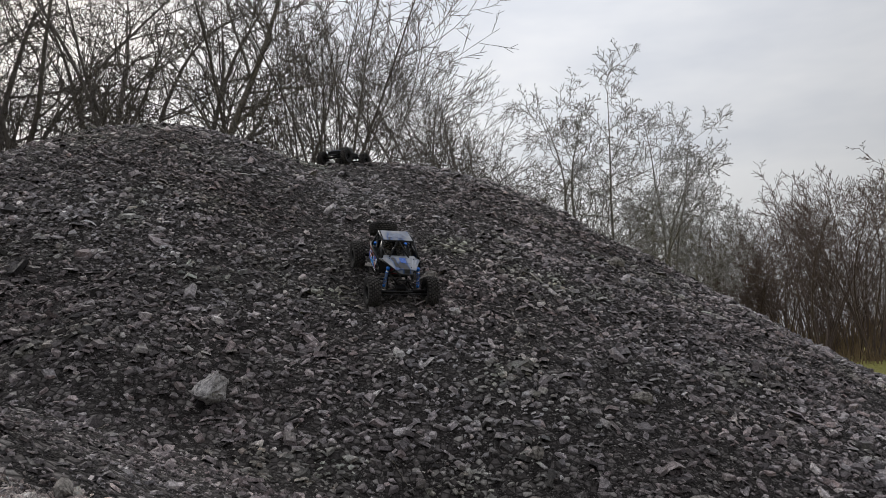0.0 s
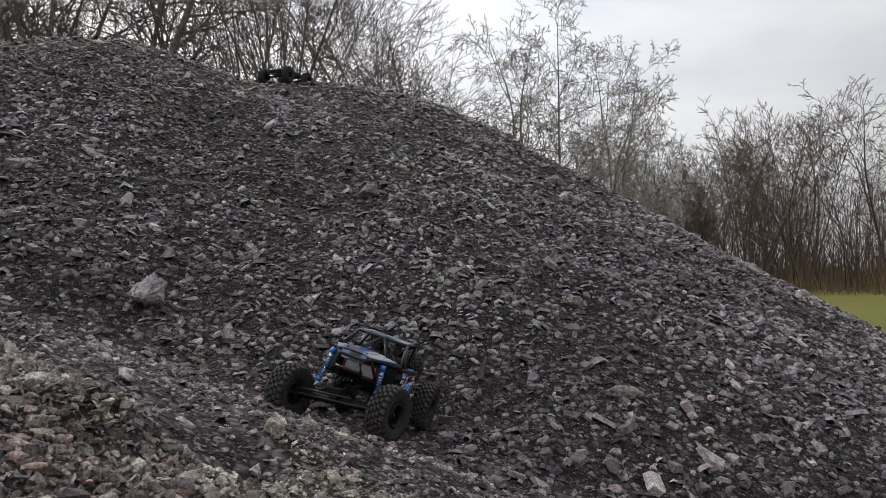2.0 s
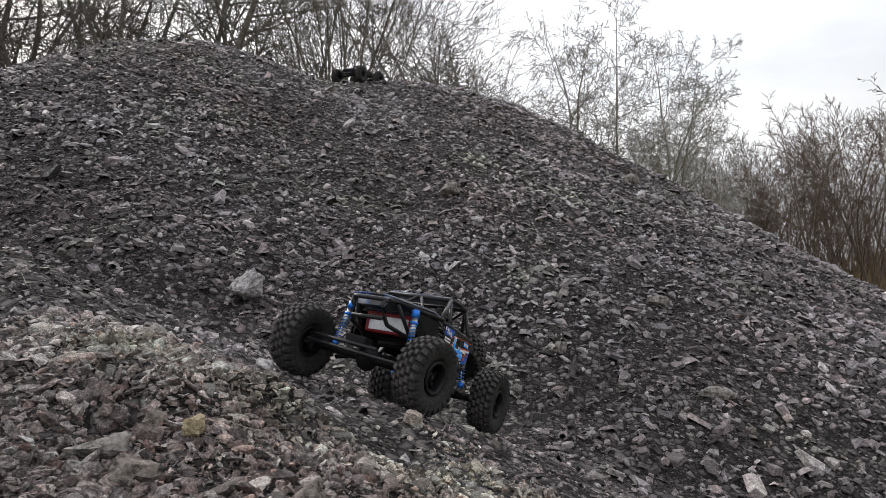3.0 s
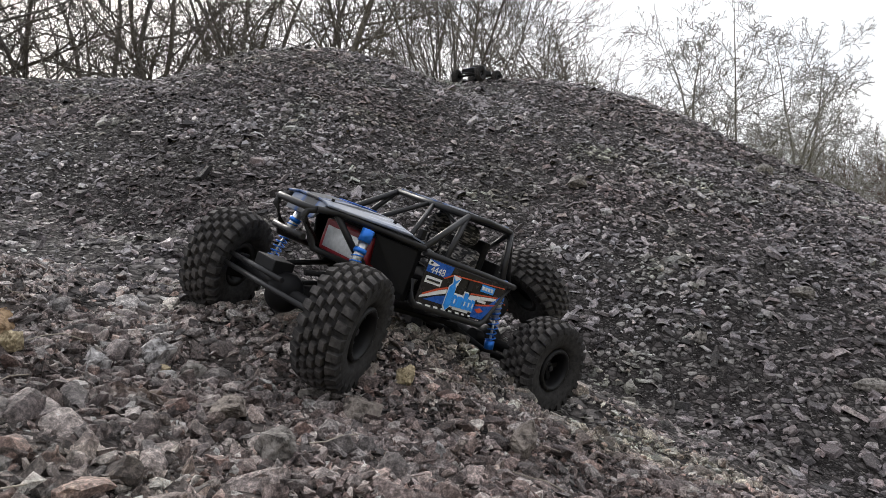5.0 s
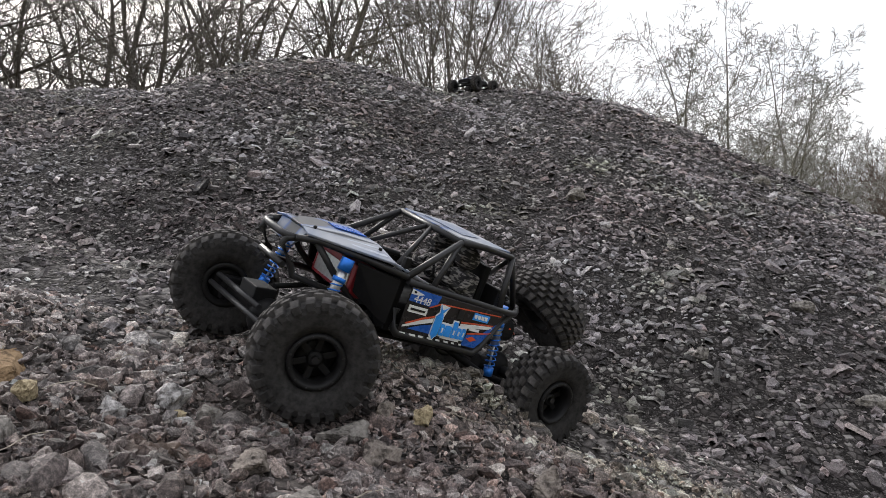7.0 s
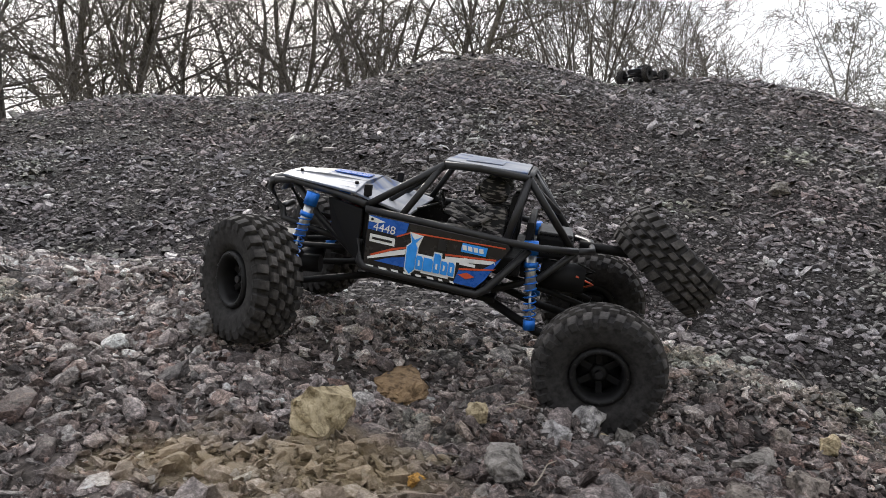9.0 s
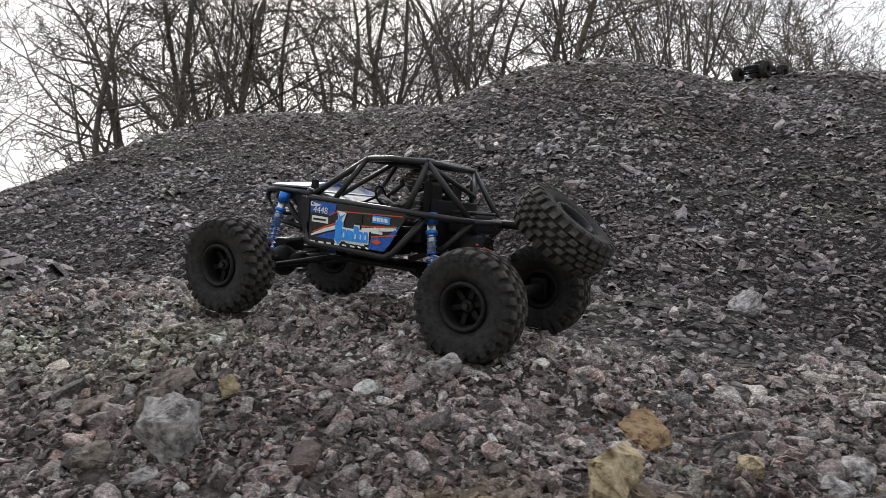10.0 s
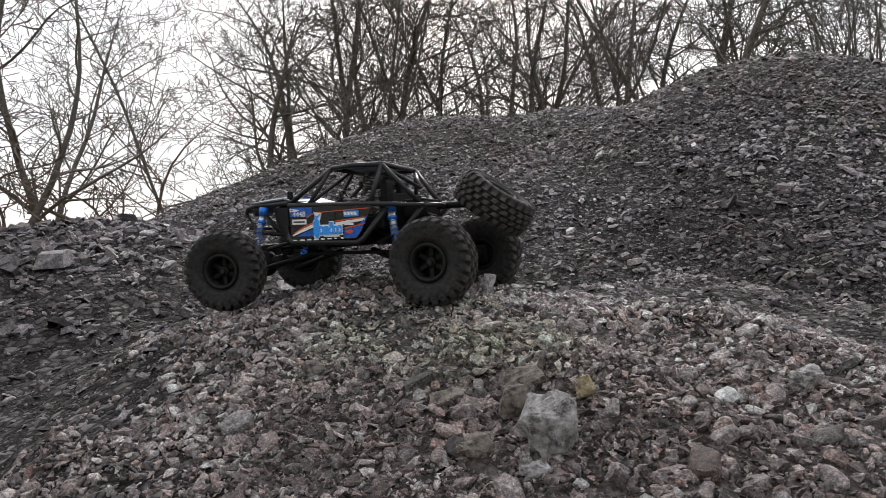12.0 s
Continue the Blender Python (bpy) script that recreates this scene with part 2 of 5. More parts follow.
# ---- helpers for building ----
def part(name, bm, material, parent, label=""):
    """A bmesh as one mesh object under a thing or a part."""
    me = bpy.data.meshes.new(name)
    bm.to_mesh(me)
    bm.free()
    me.materials.append(material)
    ob = new(name, me)
    ob.parent = parent
    return tagged(ob, label)


def mesh_from(name, verts, faces, material, smooth=False):
    """A mesh from arrays of corners and of equal-sided faces."""
    me = bpy.data.meshes.new(name)
    verts, faces = np.asarray(verts, np.float32), np.asarray(faces, np.int32)
    me.vertices.add(len(verts))
    me.vertices.foreach_set("co", verts.ravel())
    n, k = faces.shape
    me.loops.add(n * k)
    me.loops.foreach_set("vertex_index", faces.ravel())
    me.polygons.add(n)
    me.polygons.foreach_set("loop_start", np.arange(0, n * k, k, dtype=np.int32))
    me.polygons.foreach_set("use_smooth", np.full(n, smooth))
    me.update(calc_edges=True)
    me.materials.append(material)
    return me


def lattice(x, y, seed):
    """Value noise on a unit lattice, -1 to 1."""
    xi, yi = np.floor(x).astype(np.int64), np.floor(y).astype(np.int64)
    u, v = x - xi, y - yi
    u, v = u * u * (3 - 2 * u), v * v * (3 - 2 * v)

    def corner(a, b):
        k = (a * 374761393 + b * 668265263 + seed * 974634777) & 0xFFFFFFFF
        k = ((k ^ (k >> 13)) * 1274126177) & 0xFFFFFFFF
        return ((k ^ (k >> 16)) & 0xFFFF) / 32767.5 - 1
    a, b = corner(xi, yi), corner(xi + 1, yi)
    c, d = corner(xi, yi + 1), corner(xi + 1, yi + 1)
    return (a * (1 - u) + b * u) * (1 - v) + (c * (1 - u) + d * u) * v


# ---- the ground: heaps of shale on a level field ----
# the heaps as they were tipped: x, y, height of the top, steepness, roundness
HEAPS = [
    (-2.294, 5.713, 2.909, 0.724, 1.096),
    (-0.793, 6.170, 2.705, 0.573, 0.792),
    (-0.203, 6.059, 2.600, 0.687, 0.593),
    (-3.871, 5.599, 2.735, 0.484, 0.558),
    (-4.900, 5.220, 2.694, 0.549, 0.957),
    (-3.073, 0.913, 1.431, 0.489, 0.470),
    (-1.131, 0.722, 1.219, 0.712, 0.391),
    (-0.485, 0.872, 1.118, 0.802, 0.105),
    (-1.199, -0.903, 0.897, 0.550, 0.401),
    (0.979, 3.397, 0.932, 0.552, 0.396),
    (-1.359, 2.944, 1.481, 0.718, 0.096),
    (-0.192, 1.270, 0.940, 0.496, 0.138),
    (-0.687, 0.251, 1.075, 0.384, 0.609),
    (-1.714, 0.743, 1.289, 0.726, 0.450),
    (-1.417, 1.389, 1.281, 0.472, 0.452),
    (-0.808, 1.147, 1.221, 0.757, 0.123),
    (-10.5, 23.5, 3.600, 0.340, 4.000),
]


def height(x, y):
    """The ground's height: rounded cones run together, on a field that lies at 0."""
    x, y = np.asarray(x, float), np.asarray(y, float)
    k = 0.06
    tops = [z - s * (np.sqrt((x - a) ** 2 + (y - b) ** 2 + r * r) - r) for a, b, z, s, r in HEAPS]
    tops.append(np.zeros_like(x) + 0.03 * lattice(x * 0.2, y * 0.2, 5))
    tops = np.stack(tops)
    m = tops.max(0)
    return m + k * np.log(np.exp((tops - m) / k).sum(0))


def rough(x, y):
    """The height with the lumps and hollows of the loose shale."""
    x, y = np.asarray(x, float), np.asarray(y, float)
    h = height(x, y)
    on = np.clip((h - 0.1) * 4, 0, 1)
    # hollows pressed by the wheels, and the humps between them
    for a, b, deep, wide in ((-0.385, 0.70, 0.036, 0.085), (-0.595, 0.865, 0.018, 0.075), (-0.5, 0.66, 0.022, 0.075), (-0.18, 1.01, 0.04, 0.08), (-0.29, 0.91, -0.024, 0.065), (-0.47, 0.87, 0.024, 0.09), (-0.13, 1.31, -0.016, 0.1), (-0.38, 1.41, -0.014, 0.1), (-0.01, 1.65, -0.016, 0.1), (-0.11, 1.17, -0.018, 0.08), (-1.12, 0.60, 0.042, 0.085), (-0.75, 0.61, 0.034, 0.08),
                            (-0.95, 0.60, 0.026, 0.075), (-0.85, 0.55, 0.022, 0.06), (-1.22, 0.61, 0.016, 0.07), (-1.59, 0.61, 0.024, 0.08), (0.08, 2.33, 0.06, 0.2), (-0.17, 2.36, 0.05, 0.16), (-0.24, 2.66, 0.035, 0.12), (0.04, 2.72, 0.03, 0.1)):
        h = h - deep * np.exp(-((x - a) ** 2 + (y - b) ** 2) / wide ** 2)
    return h + on * (0.014 * lattice(x * 3.1, y * 3.1, 1) + 0.011 * lattice(x * 8.3, y * 8.3, 2) + 0.006 * lattice(x * 21, y * 21, 3))


def spaced(lo, hi, step, reach):
    """Even steps from lo to hi, then ever longer ones out to the reach."""
    mid = list(np.arange(lo, hi, step))
    out, d = [], step
    p = 0.0
    while p < reach:
        d *= 1.22
        p += d
        out.append(p)
    return np.array([lo - q for q in reversed(out)] + mid + [mid[-1] + q for q in out])


def build_ground():
    xs, ys = spaced(-6.5, 3.5, 0.04, 2500), spaced(-1.2, 7.0, 0.04, 2500)
    gx, gy = np.meshgrid(xs, ys)
    gz = rough(gx, gy)
    nx, ny = len(xs), len(ys)
    i = np.arange(nx * ny).reshape(ny, nx)
    quads = np.stack([i[:-1, :-1], i[:-1, 1:], i[1:, 1:], i[1:, :-1]], -1).reshape(-1, 4)
    me = mesh_from("ground", np.stack([gx, gy, gz], -1).reshape(-1, 3), quads, M_ground, True)
    return tagged(new("ground", me), "dark shale heaps rising from a level grass field", "ground", kind="structure")


ground = build_ground()


def shards(count, flat, seed, corners):
    """Convex fragments about 1 across: corner and triangle arrays."""
    rng = random.Random(seed)
    out = []
    for _ in range(count):
        bm = bmesh.new()
        fl = flat * rng.uniform(0.6, 1.5)
        for _ in range(corners):
            v = Vector((rng.gauss(0, 1), rng.gauss(0, 1), rng.gauss(0, 1))).normalized()
            v = Vector([math.copysign(abs(c) ** (0.7 if flat < 0.5 else 0.85), c) for c in v])
            bm.verts.new((v.x * 0.55, v.y * 0.55 * rng.uniform(0.6, 0.9), v.z * 0.55 * fl))
        res = bmesh.ops.convex_hull(bm, input=bm.verts)
        bmesh.ops.delete(bm, geom=[g for g in res["geom_interior"] if isinstance(g, bmesh.types.BMVert)], context="VERTS")
        bmesh.ops.triangulate(bm, faces=bm.faces)
        bm.verts.index_update()
        out.append((np.array([v.co for v in bm.verts]), np.array([[v.index for v in f.verts] for f in bm.faces])))
        bm.free()
    return out


def scatter(name, n, area, sizes, kinds, material, label, category, seed, keep=None, sink=0.15, lean=0.35, level=0.0):
    """n loose fragments strewn over the ground, joined into one object of stuff."""
    rng = np.random.default_rng(seed)
    x0, x1, y0, y1 = area
    x, y = rng.uniform(x0, x1, n), rng.uniform(y0, y1, n)
    if keep is not None:
        ok = keep(x, y, rng.random(n))
        x, y = x[ok], y[ok]
        n = len(x)
    e = 0.03
    z = rough(x, y)
    nrm = np.stack([height(x - e, y) - height(x + e, y), height(x, y - e) - height(x, y + e), np.full(n, 2 * e)], -1)
    nrm[:, :2] *= 1 - level * rng.uniform(0.3, 1.0, n)[:, None]
    nrm += rng.normal(0, lean * 2 * e, (n, 3)) * [1, 1, 0.3]
    nrm /= np.linalg.norm(nrm, axis=1)[:, None]
    turn = rng.uniform(0, 2 * np.pi, n)
    t = np.stack([np.cos(turn), np.sin(turn), np.zeros(n)], -1)
    t -= nrm * (t * nrm).sum(1)[:, None]
    t /= np.linalg.norm(t, axis=1)[:, None]
    frame_ = np.stack([t, np.cross(nrm, t), nrm], -1)
    size = np.exp(rng.normal(np.log(sizes[0]), sizes[1], n)).clip(sizes[2], sizes[3])
    stretch = np.stack([rng.uniform(0.9, 1.6, n), rng.uniform(0.75, 1.2, n), rng.uniform(0.7, 1.4, n)], -1)
    which = rng.integers(0, len(kinds), n)
    vs, fs, base = [], [], 0
    for k, (tv, tf) in enumerate(kinds):
        sel = np.where(which == k)[0]
        if not len(sel):
            continue
        loc = tv[None] * (size[sel, None] * stretch[sel])[:, None, :]
        high = loc[:, :, 2].max(1)
        w = np.einsum("nij,nvj->nvi", frame_[sel], loc)
        w += np.stack([x[sel], y[sel], z[sel]], -1)[:, None] + nrm[sel][:, None] * (high * (1 - 2 * sink) * 0.5)[:, None, None]
        vs.append(w.reshape(-1, 3))
        fs.append((tf[None] + (np.arange(len(sel)) * len(tv))[:, None, None] + base).reshape(-1, 3))
        base += len(sel) * len(tv)
    me = mesh_from(name, np.concatenate(vs), np.concatenate(fs), material)
    return tagged(new(name, me), label, category, kind="stuff")


def crumbs(count, seed):
    """Crumbly lumps about 1 across, knobbly all over: corner and triangle arrays."""
    rng = random.Random(seed)
    out = []
    for k in range(count):
        bm = bmesh.new()
        bmesh.ops.create_icosphere(bm, subdivisions=2, radius=0.5)
        turn = Matrix.Rotation(rng.uniform(0, 6.28), 3, Vector((rng.gauss(0, 1), rng.gauss(0, 1), rng.gauss(0, 1))).normalized())
        flat = rng.uniform(0.34, 0.66)
        for v in bm.verts:
            c = turn @ v.co.normalized()
            c = Vector([math.copysign(abs(q) ** 0.75, q) for q in c]) * 0.5
            c *= 1 + 0.28 * noise.noise(c * 3 + Vector((k * 7, seed, 0))) + 0.22 * noise.noise(c * 7 + Vector((seed, k * 5, 3))) + rng.gauss(0, 0.035)
            v.co = (c.x, c.y * 0.85, c.z * flat)
        bm.verts.index_update()
        out.append((np.array([v.co for v in bm.verts]), np.array([[v.index for v in f.verts] for f in bm.faces])))
        bm.free()
    return out


def plates(count, thick, seed):
    """Broken flat plates about 1 across, four or five uneven corners, open below: corner and triangle arrays."""
    rng = random.Random(seed)
    out = []
    for k in range(count):
        n = 5 if k % 3 == 0 else 4
        start = rng.uniform(0, 6.28)
        low, top = [], []
        deep = thick * rng.uniform(0.55, 1.6)
        tip = Vector((rng.gauss(0, 0.16), rng.gauss(0, 0.16)))
        for i in range(n):
            a = start + 2 * math.pi * (i + rng.uniform(-0.3, 0.3)) / n
            r = 0.5 * rng.uniform(0.55, 1.2)
            c = Vector((math.cos(a) * r, math.sin(a) * r * 0.85))
            low.append((c.x, c.y, -deep / 2))
            c *= rng.uniform(0.6, 0.98)
            top.append((c.x, c.y, deep * (0.5 + c.dot(tip))))
        tris = []
        for i in range(n):
            j = (i + 1) % n
            tris += [(i, j, n + j), (i, n + j, n + i)]
        tris += [(n, n + i, n + i + 1) for i in range(1, n - 1)]
        out.append((np.array(low + top), np.array(tris)))
    return out


CRUMBS = crumbs(14, 9)
FLAKES, PLATES, LUMPS, GRIT = plates(30, 0.26, 3), plates(30, 0.19, 8), shards(24, 0.62, 4, 8), shards(6, 0.75, 6, 5)


def on_knoll(x, y):
    """Where the brown slag lies: a ragged patch round the knoll, 1 at its edge."""
    near = np.clip((x + 0.65) / 0.35, 0, 1)
    return np.hypot((x + 0.75) / np.where(x < -0.75, 1.05, 0.98), (y - 0.35 - 0.07 * near) / (0.53 + 0.22 * near)) + 0.3 * lattice(x * 4.0, y * 4.0, 6) + 0.15 * lattice(x * 11.0, y * 11.0, 7)


def hill_only(x, y, r):
    h = height(x, y)
    e = 0.05
    gx, gy = (height(x + e, y) - height(x - e, y)) / (2 * e), (height(x, y + e) - height(x, y - e)) / (2 * e)
    faces = (gx * (x + 0.3) + gy * y) > h - 1.75
    worn = np.clip(0.8 + 0.8 * lattice(x * 1.3, y * 1.3, 8) + 0.5 * lattice(x * 4.1, y * 4.1, 9), 0.45, 1)
    near = np.hypot(x + 0.4, y + 0.1) < 1.5 + 0.5 * r
    faces = np.where(y < 0.35, (r < 0.3) & ((x < -0.6) | (r < 0.12)), faces)
    return (h > 0.12) & ~near & (on_knoll(x, y) > 1) & faces & (r < np.clip(1.3 - 0.11 * np.hypot(x, y), 0.3, 1) * worn)


def upper_slope(x, y, r):
    return hill_only(x, y, r) & (np.hypot(x + 0.5, y - 0.2) > 1.7 + 0.8 * r)


def chip_ground(x, y, r):
    return (on_knoll(x, y) + 0.25 * (r - 0.5) > 1) & (r < np.clip(2.2 - 1.15 * np.hypot(x + 0.55, y - 0.4), 0, 1)) & ((y > -0.2) | (r < 0.3))


def knoll_ground(x, y, r):
    return (y > -0.1 - 0.35 * np.clip(-0.5 - x, 0, 1)) & (on_knoll(x, y) - 0.3 * (r - 0.5) < 1.05) & (r < np.clip(1.9 - 0.75 * np.hypot(x + 0.5, y - 0.1), 0.3, 1))


scatter("shale_scree", 160000, (-6.4, 3.8, -2.6, 6.35), (0.0155, 0.38, 0.008, 0.03), FLAKES, M_scree, "dark grey broken shale covering the heap", "scree", 11, hill_only, -0.25, 0.6, 1.0)
scatter("shale_plates", 140000, (-6.4, 3.8, -2.6, 6.35), (0.028, 0.38, 0.017, 0.085), PLATES, M_scree, "larger flat shale plates lying on the heap", "scree", 12, upper_slope, -0.3, 0.5, 1.0)
scatter("shale_chips", 80000, (-3.2, 1.5, -1.1, 2.1), (0.0088, 0.5, 0.0045, 0.03), PLATES, M_scree, "small dark shale chips round the knoll", "scree", 16, chip_ground, -0.05, 0.5, 0.9)
scatter("slag_grit", 85000, (-2.0, 0.4, -0.4, 1.35), (0.0053, 0.3, 0.0032, 0.009), GRIT, M_gravel, "fine brown grit between the stones", "gravel", 15, knoll_ground, 0.0, 0.9)
scatter("slag_gravel", 84000, (-2.0, 0.4, -0.4, 1.35), (0.0084, 0.4, 0.0048, 0.019), LUMPS, M_gravel, "brown and grey slag gravel on the knoll", "gravel", 13, knoll_ground, 0.1, 0.7, 0.6)
scatter("slag_stones", 4800, (-2.0, 0.4, -0.3, 1.35), (0.0138, 0.36, 0.0095, 0.032), CRUMBS, M_gravel, "loose grey-brown slag stones on the knoll", "gravel", 14, knoll_ground, 0.2, 0.6, 0.7)

# ---- bare winter trees ----
def grow(rng, at, way, length, r, level, spec, out):
    """One limb and all that springs from it: rows of start, end, two radii and level."""
    steps = spec["steps"][level]
    seg = length / steps
    d = way.normalized()
    curl = Vector((0, 0, 0))
    path, ways = [at.copy()], []
    wild = spec["wild"] * (1.0 if level else 0.45)
    for i in range(steps):
        curl = curl * 0.55 + Vector((rng.gauss(0, 1), rng.gauss(0, 1), rng.gauss(0, 0.6))) * wild
        lift = spec["rise"] * (1.0 - 0.5 * d.z) if level else spec["rise"] * 0.3
        d = (d + curl + Vector((0, 0, lift))).normalized()
        path.append(path[-1] + d * seg)
        ways.append(d)
    least = spec["least"]

    def girth(f):
        return max(r * (1 - f) ** 0.75 * 0.94 + r * 0.06, least)
    for i in range(steps):
        out.append((path[i], path[i + 1], girth(i / steps), girth((i + 1) / steps), level))
    if level >= spec["depth"]:
        return
    kids = spec["kids"][level]
    low = spec["bare"][level]
    for k in range(kids):
        f = low + (0.985 - low) * ((k + rng.random()) / kids) ** 0.85
        i = min(int(f * steps), steps - 1)
        p = path[i].lerp(path[i + 1], f * steps - i)
        d = ways[i]
        side = d.orthogonal().normalized()
        side.rotate(Matrix.Rotation(k * 2.4 + rng.uniform(-0.9, 0.9), 3, d))
        a = radians(rng.uniform(*spec["angle"]))
        long = length * rng.uniform(*spec["reach"][level]) * (1.0 - spec["fade"] * (f - low) / (1 - low))
        grow(rng, p, d * math.cos(a) + side * math.sin(a), long, girth(f) * rng.uniform(*spec["thin"]), level + 1, spec, out)


def tubes(rows, sides):
    """Tapered tubes along limb rows: corners and quads."""
    a = np.array([r[0] for r in rows])
    b = np.array([r[1] for r in rows])
    ra, rb = np.array([r[2] for r in rows]), np.array([r[3] for r in rows])
    d = (b - a) / np.maximum(np.linalg.norm(b - a, axis=1), 1e-6)[:, None]
    ref = np.where(np.abs(d[:, 2:]) > 0.9, [[1.0, 0, 0]], [[0, 0, 1.0]])
    u = np.cross(d, ref)
    u /= np.linalg.norm(u, axis=1)[:, None]
    v = np.cross(d, u)
    ang = np.arange(sides) * 2 * np.pi / sides
    ring = u[:, None] * np.cos(ang)[None, :, None] + v[:, None] * np.sin(ang)[None, :, None]
    over = (d * ra[:, None] * 0.3)[:, None]
    lo = a[:, None] + ring * ra[:, None, None] - over
    hi = b[:, None] + ring * rb[:, None, None]
    verts = np.concatenate([lo, hi], 1).reshape(-1, 3)
    k = np.arange(sides)
    quad = np.stack([k, (k + 1) % sides, (k + 1) % sides + sides, k + sides], -1)
    return verts, (quad[None] + (np.arange(len(rows)) * 2 * sides)[:, None, None]).reshape(-1, 4)


SPECS = {
    "tall": dict(steps=(15, 9, 5, 3, 2), kids=(15, 7, 5, 3), wild=0.12, rise=0.045, depth=4, least=0.0085, bare=(0.16, 0.14, 0.1, 0.1), angle=(36, 70), thin=(0.48, 0.74), fade=0.55, reach=((0.32, 0.6), (0.34, 0.6), (0.34, 0.6), (0.4, 0.7))),
    "forked": dict(steps=(14, 9, 5, 3, 2), kids=(10, 7, 4, 3), wild=0.15, rise=0.05, depth=4, least=0.0085, bare=(0.14, 0.12, 0.1, 0.1), angle=(34, 68), thin=(0.48, 0.72), fade=0.55, reach=((0.36, 0.62), (0.36, 0.6), (0.34, 0.6), (0.4, 0.7))),
    "birch": dict(steps=(13, 8, 5, 3, 2), kids=(14, 8, 5, 2), wild=0.15, rise=0.035, depth=4, least=0.0115, bare=(0.26, 0.16, 0.1, 0.1), angle=(36, 70), thin=(0.46, 0.68), fade=0.5, reach=((0.27, 0.44), (0.38, 0.6), (0.38, 0.62), (0.45, 0.75))),
    "sapling": dict(steps=(16, 7, 4, 3, 1), kids=(17, 7, 5, 3), wild=0.13, rise=0.045, depth=3, least=0.0085, bare=(0.2, 0.15, 0.1, 0.1), angle=(28, 58), thin=(0.45, 0.68), fade=0.6, reach=((0.26, 0.5), (0.36, 0.6), (0.4, 0.62), (0.4, 0.6))),
    "shrub": dict(steps=(13, 7, 4, 2, 1), kids=(9, 5, 3, 3), wild=0.075, rise=0.015, depth=3, least=0.0085, bare=(0.2, 0.15, 0.1, 0.0), angle=(22, 50), thin=(0.48, 0.7), fade=0.55, reach=((0.28, 0.5), (0.36, 0.6), (0.4, 0.62), (0.4, 0.6))),
    "bush": dict(steps=(9, 5, 3, 2, 1), kids=(7, 5, 3, 3), wild=0.12, rise=0.03, depth=3, least=0.0075, bare=(0.12, 0.15, 0.1, 0.0), angle=(26, 62), thin=(0.46, 0.66), fade=0.5, reach=((0.32, 0.54), (0.36, 0.6), (0.4, 0.62), (0.4, 0.6))),
    "edge": dict(steps=(9, 6, 4, 2, 1), kids=(10, 6, 4, 3), wild=0.11, rise=0.06, depth=3, least=0.0105, bare=(0.18, 0.1, 0.1, 0.0), angle=(26, 58), thin=(0.4, 0.6), fade=0.5, reach=((0.32, 0.5), (0.38, 0.58), (0.4, 0.64), (0.4, 0.6))),
    "crooked": dict(steps=(12, 9, 6, 3, 2), kids=(7, 6, 4, 2), wild=0.24, rise=0.08, depth=4, least=0.007, bare=(0.22, 0.15, 0.1, 0.1), angle=(34, 74), thin=(0.5, 0.74), fade=0.55, reach=((0.42, 0.68), (0.4, 0.62), (0.36, 0.6), (0.4, 0.7))),
}


def bare_tree(name, kind, seed, high, thick, stems, spread, material, label, category="tree", lean=(0.0, 0.0)):
    """A leafless tree, 1 to many stems from one root: trunk and crown."""
    rng = random.Random(seed)
    out = []
    for s in range(stems):
        turn = 2.4 * s + rng.uniform(-0.5, 0.5)
        tilt = spread * (math.sqrt((s + 0.5) / stems) * rng.uniform(0.7, 1.15) if stems > 1 else 1)
        way = Vector((math.cos(turn) * tilt + lean[0], math.sin(turn) * tilt + lean[1], 1))
        foot = Vector((math.cos(turn) * thick * 1.4, math.sin(turn) * thick * 1.4, -0.25)) if stems > 1 else Vector((0, 0, -0.25))
        grow(rng, foot, way, high * rng.uniform(0.74, 1.0), thick * rng.uniform(0.6, 1.05), 0, SPECS[kind], out)
    fit = high / max(r[1].z for r in out)
    out = [(a * fit, b * fit, ra, rb, level) for a, b, ra, rb, level in out]
    tree = new(name)
    tagged(tree, label, category)
    for nm, rows, sides in (("trunk", [r for r in out if r[4] == 0], 7), ("crown", [r for r in out if r[4] > 0], 3)):
        v, f = tubes(rows, sides)
        ob = new(nm, mesh_from(nm, v, f, material, nm == "trunk"))
        ob.parent = tree
    return tree


def plant(first, spots, group):
    """The first tree moved to the first spot, copies of it at the others. Spots: bearing to the left of north in degrees and distance from the knoll, turn in degrees, size."""
    for i, (bearing, far, turn, size) in enumerate(spots):
        x, y = -0.3 - far * math.sin(radians(bearing)), far * math.cos(radians(bearing))
        m = Matrix.Translation((x, y, float(height(x, y)) - 0.02)) @ Matrix.Rotation(radians(turn), 4, "Z")
        if i == 0:
            first.matrix_basis = m @ Matrix.Diagonal((size, size, size, 1))
            ob = first
        else:
            ob = copy_thing(first, m)
            ob.scale = (size, size, size)
        tagged(ob, group=group)


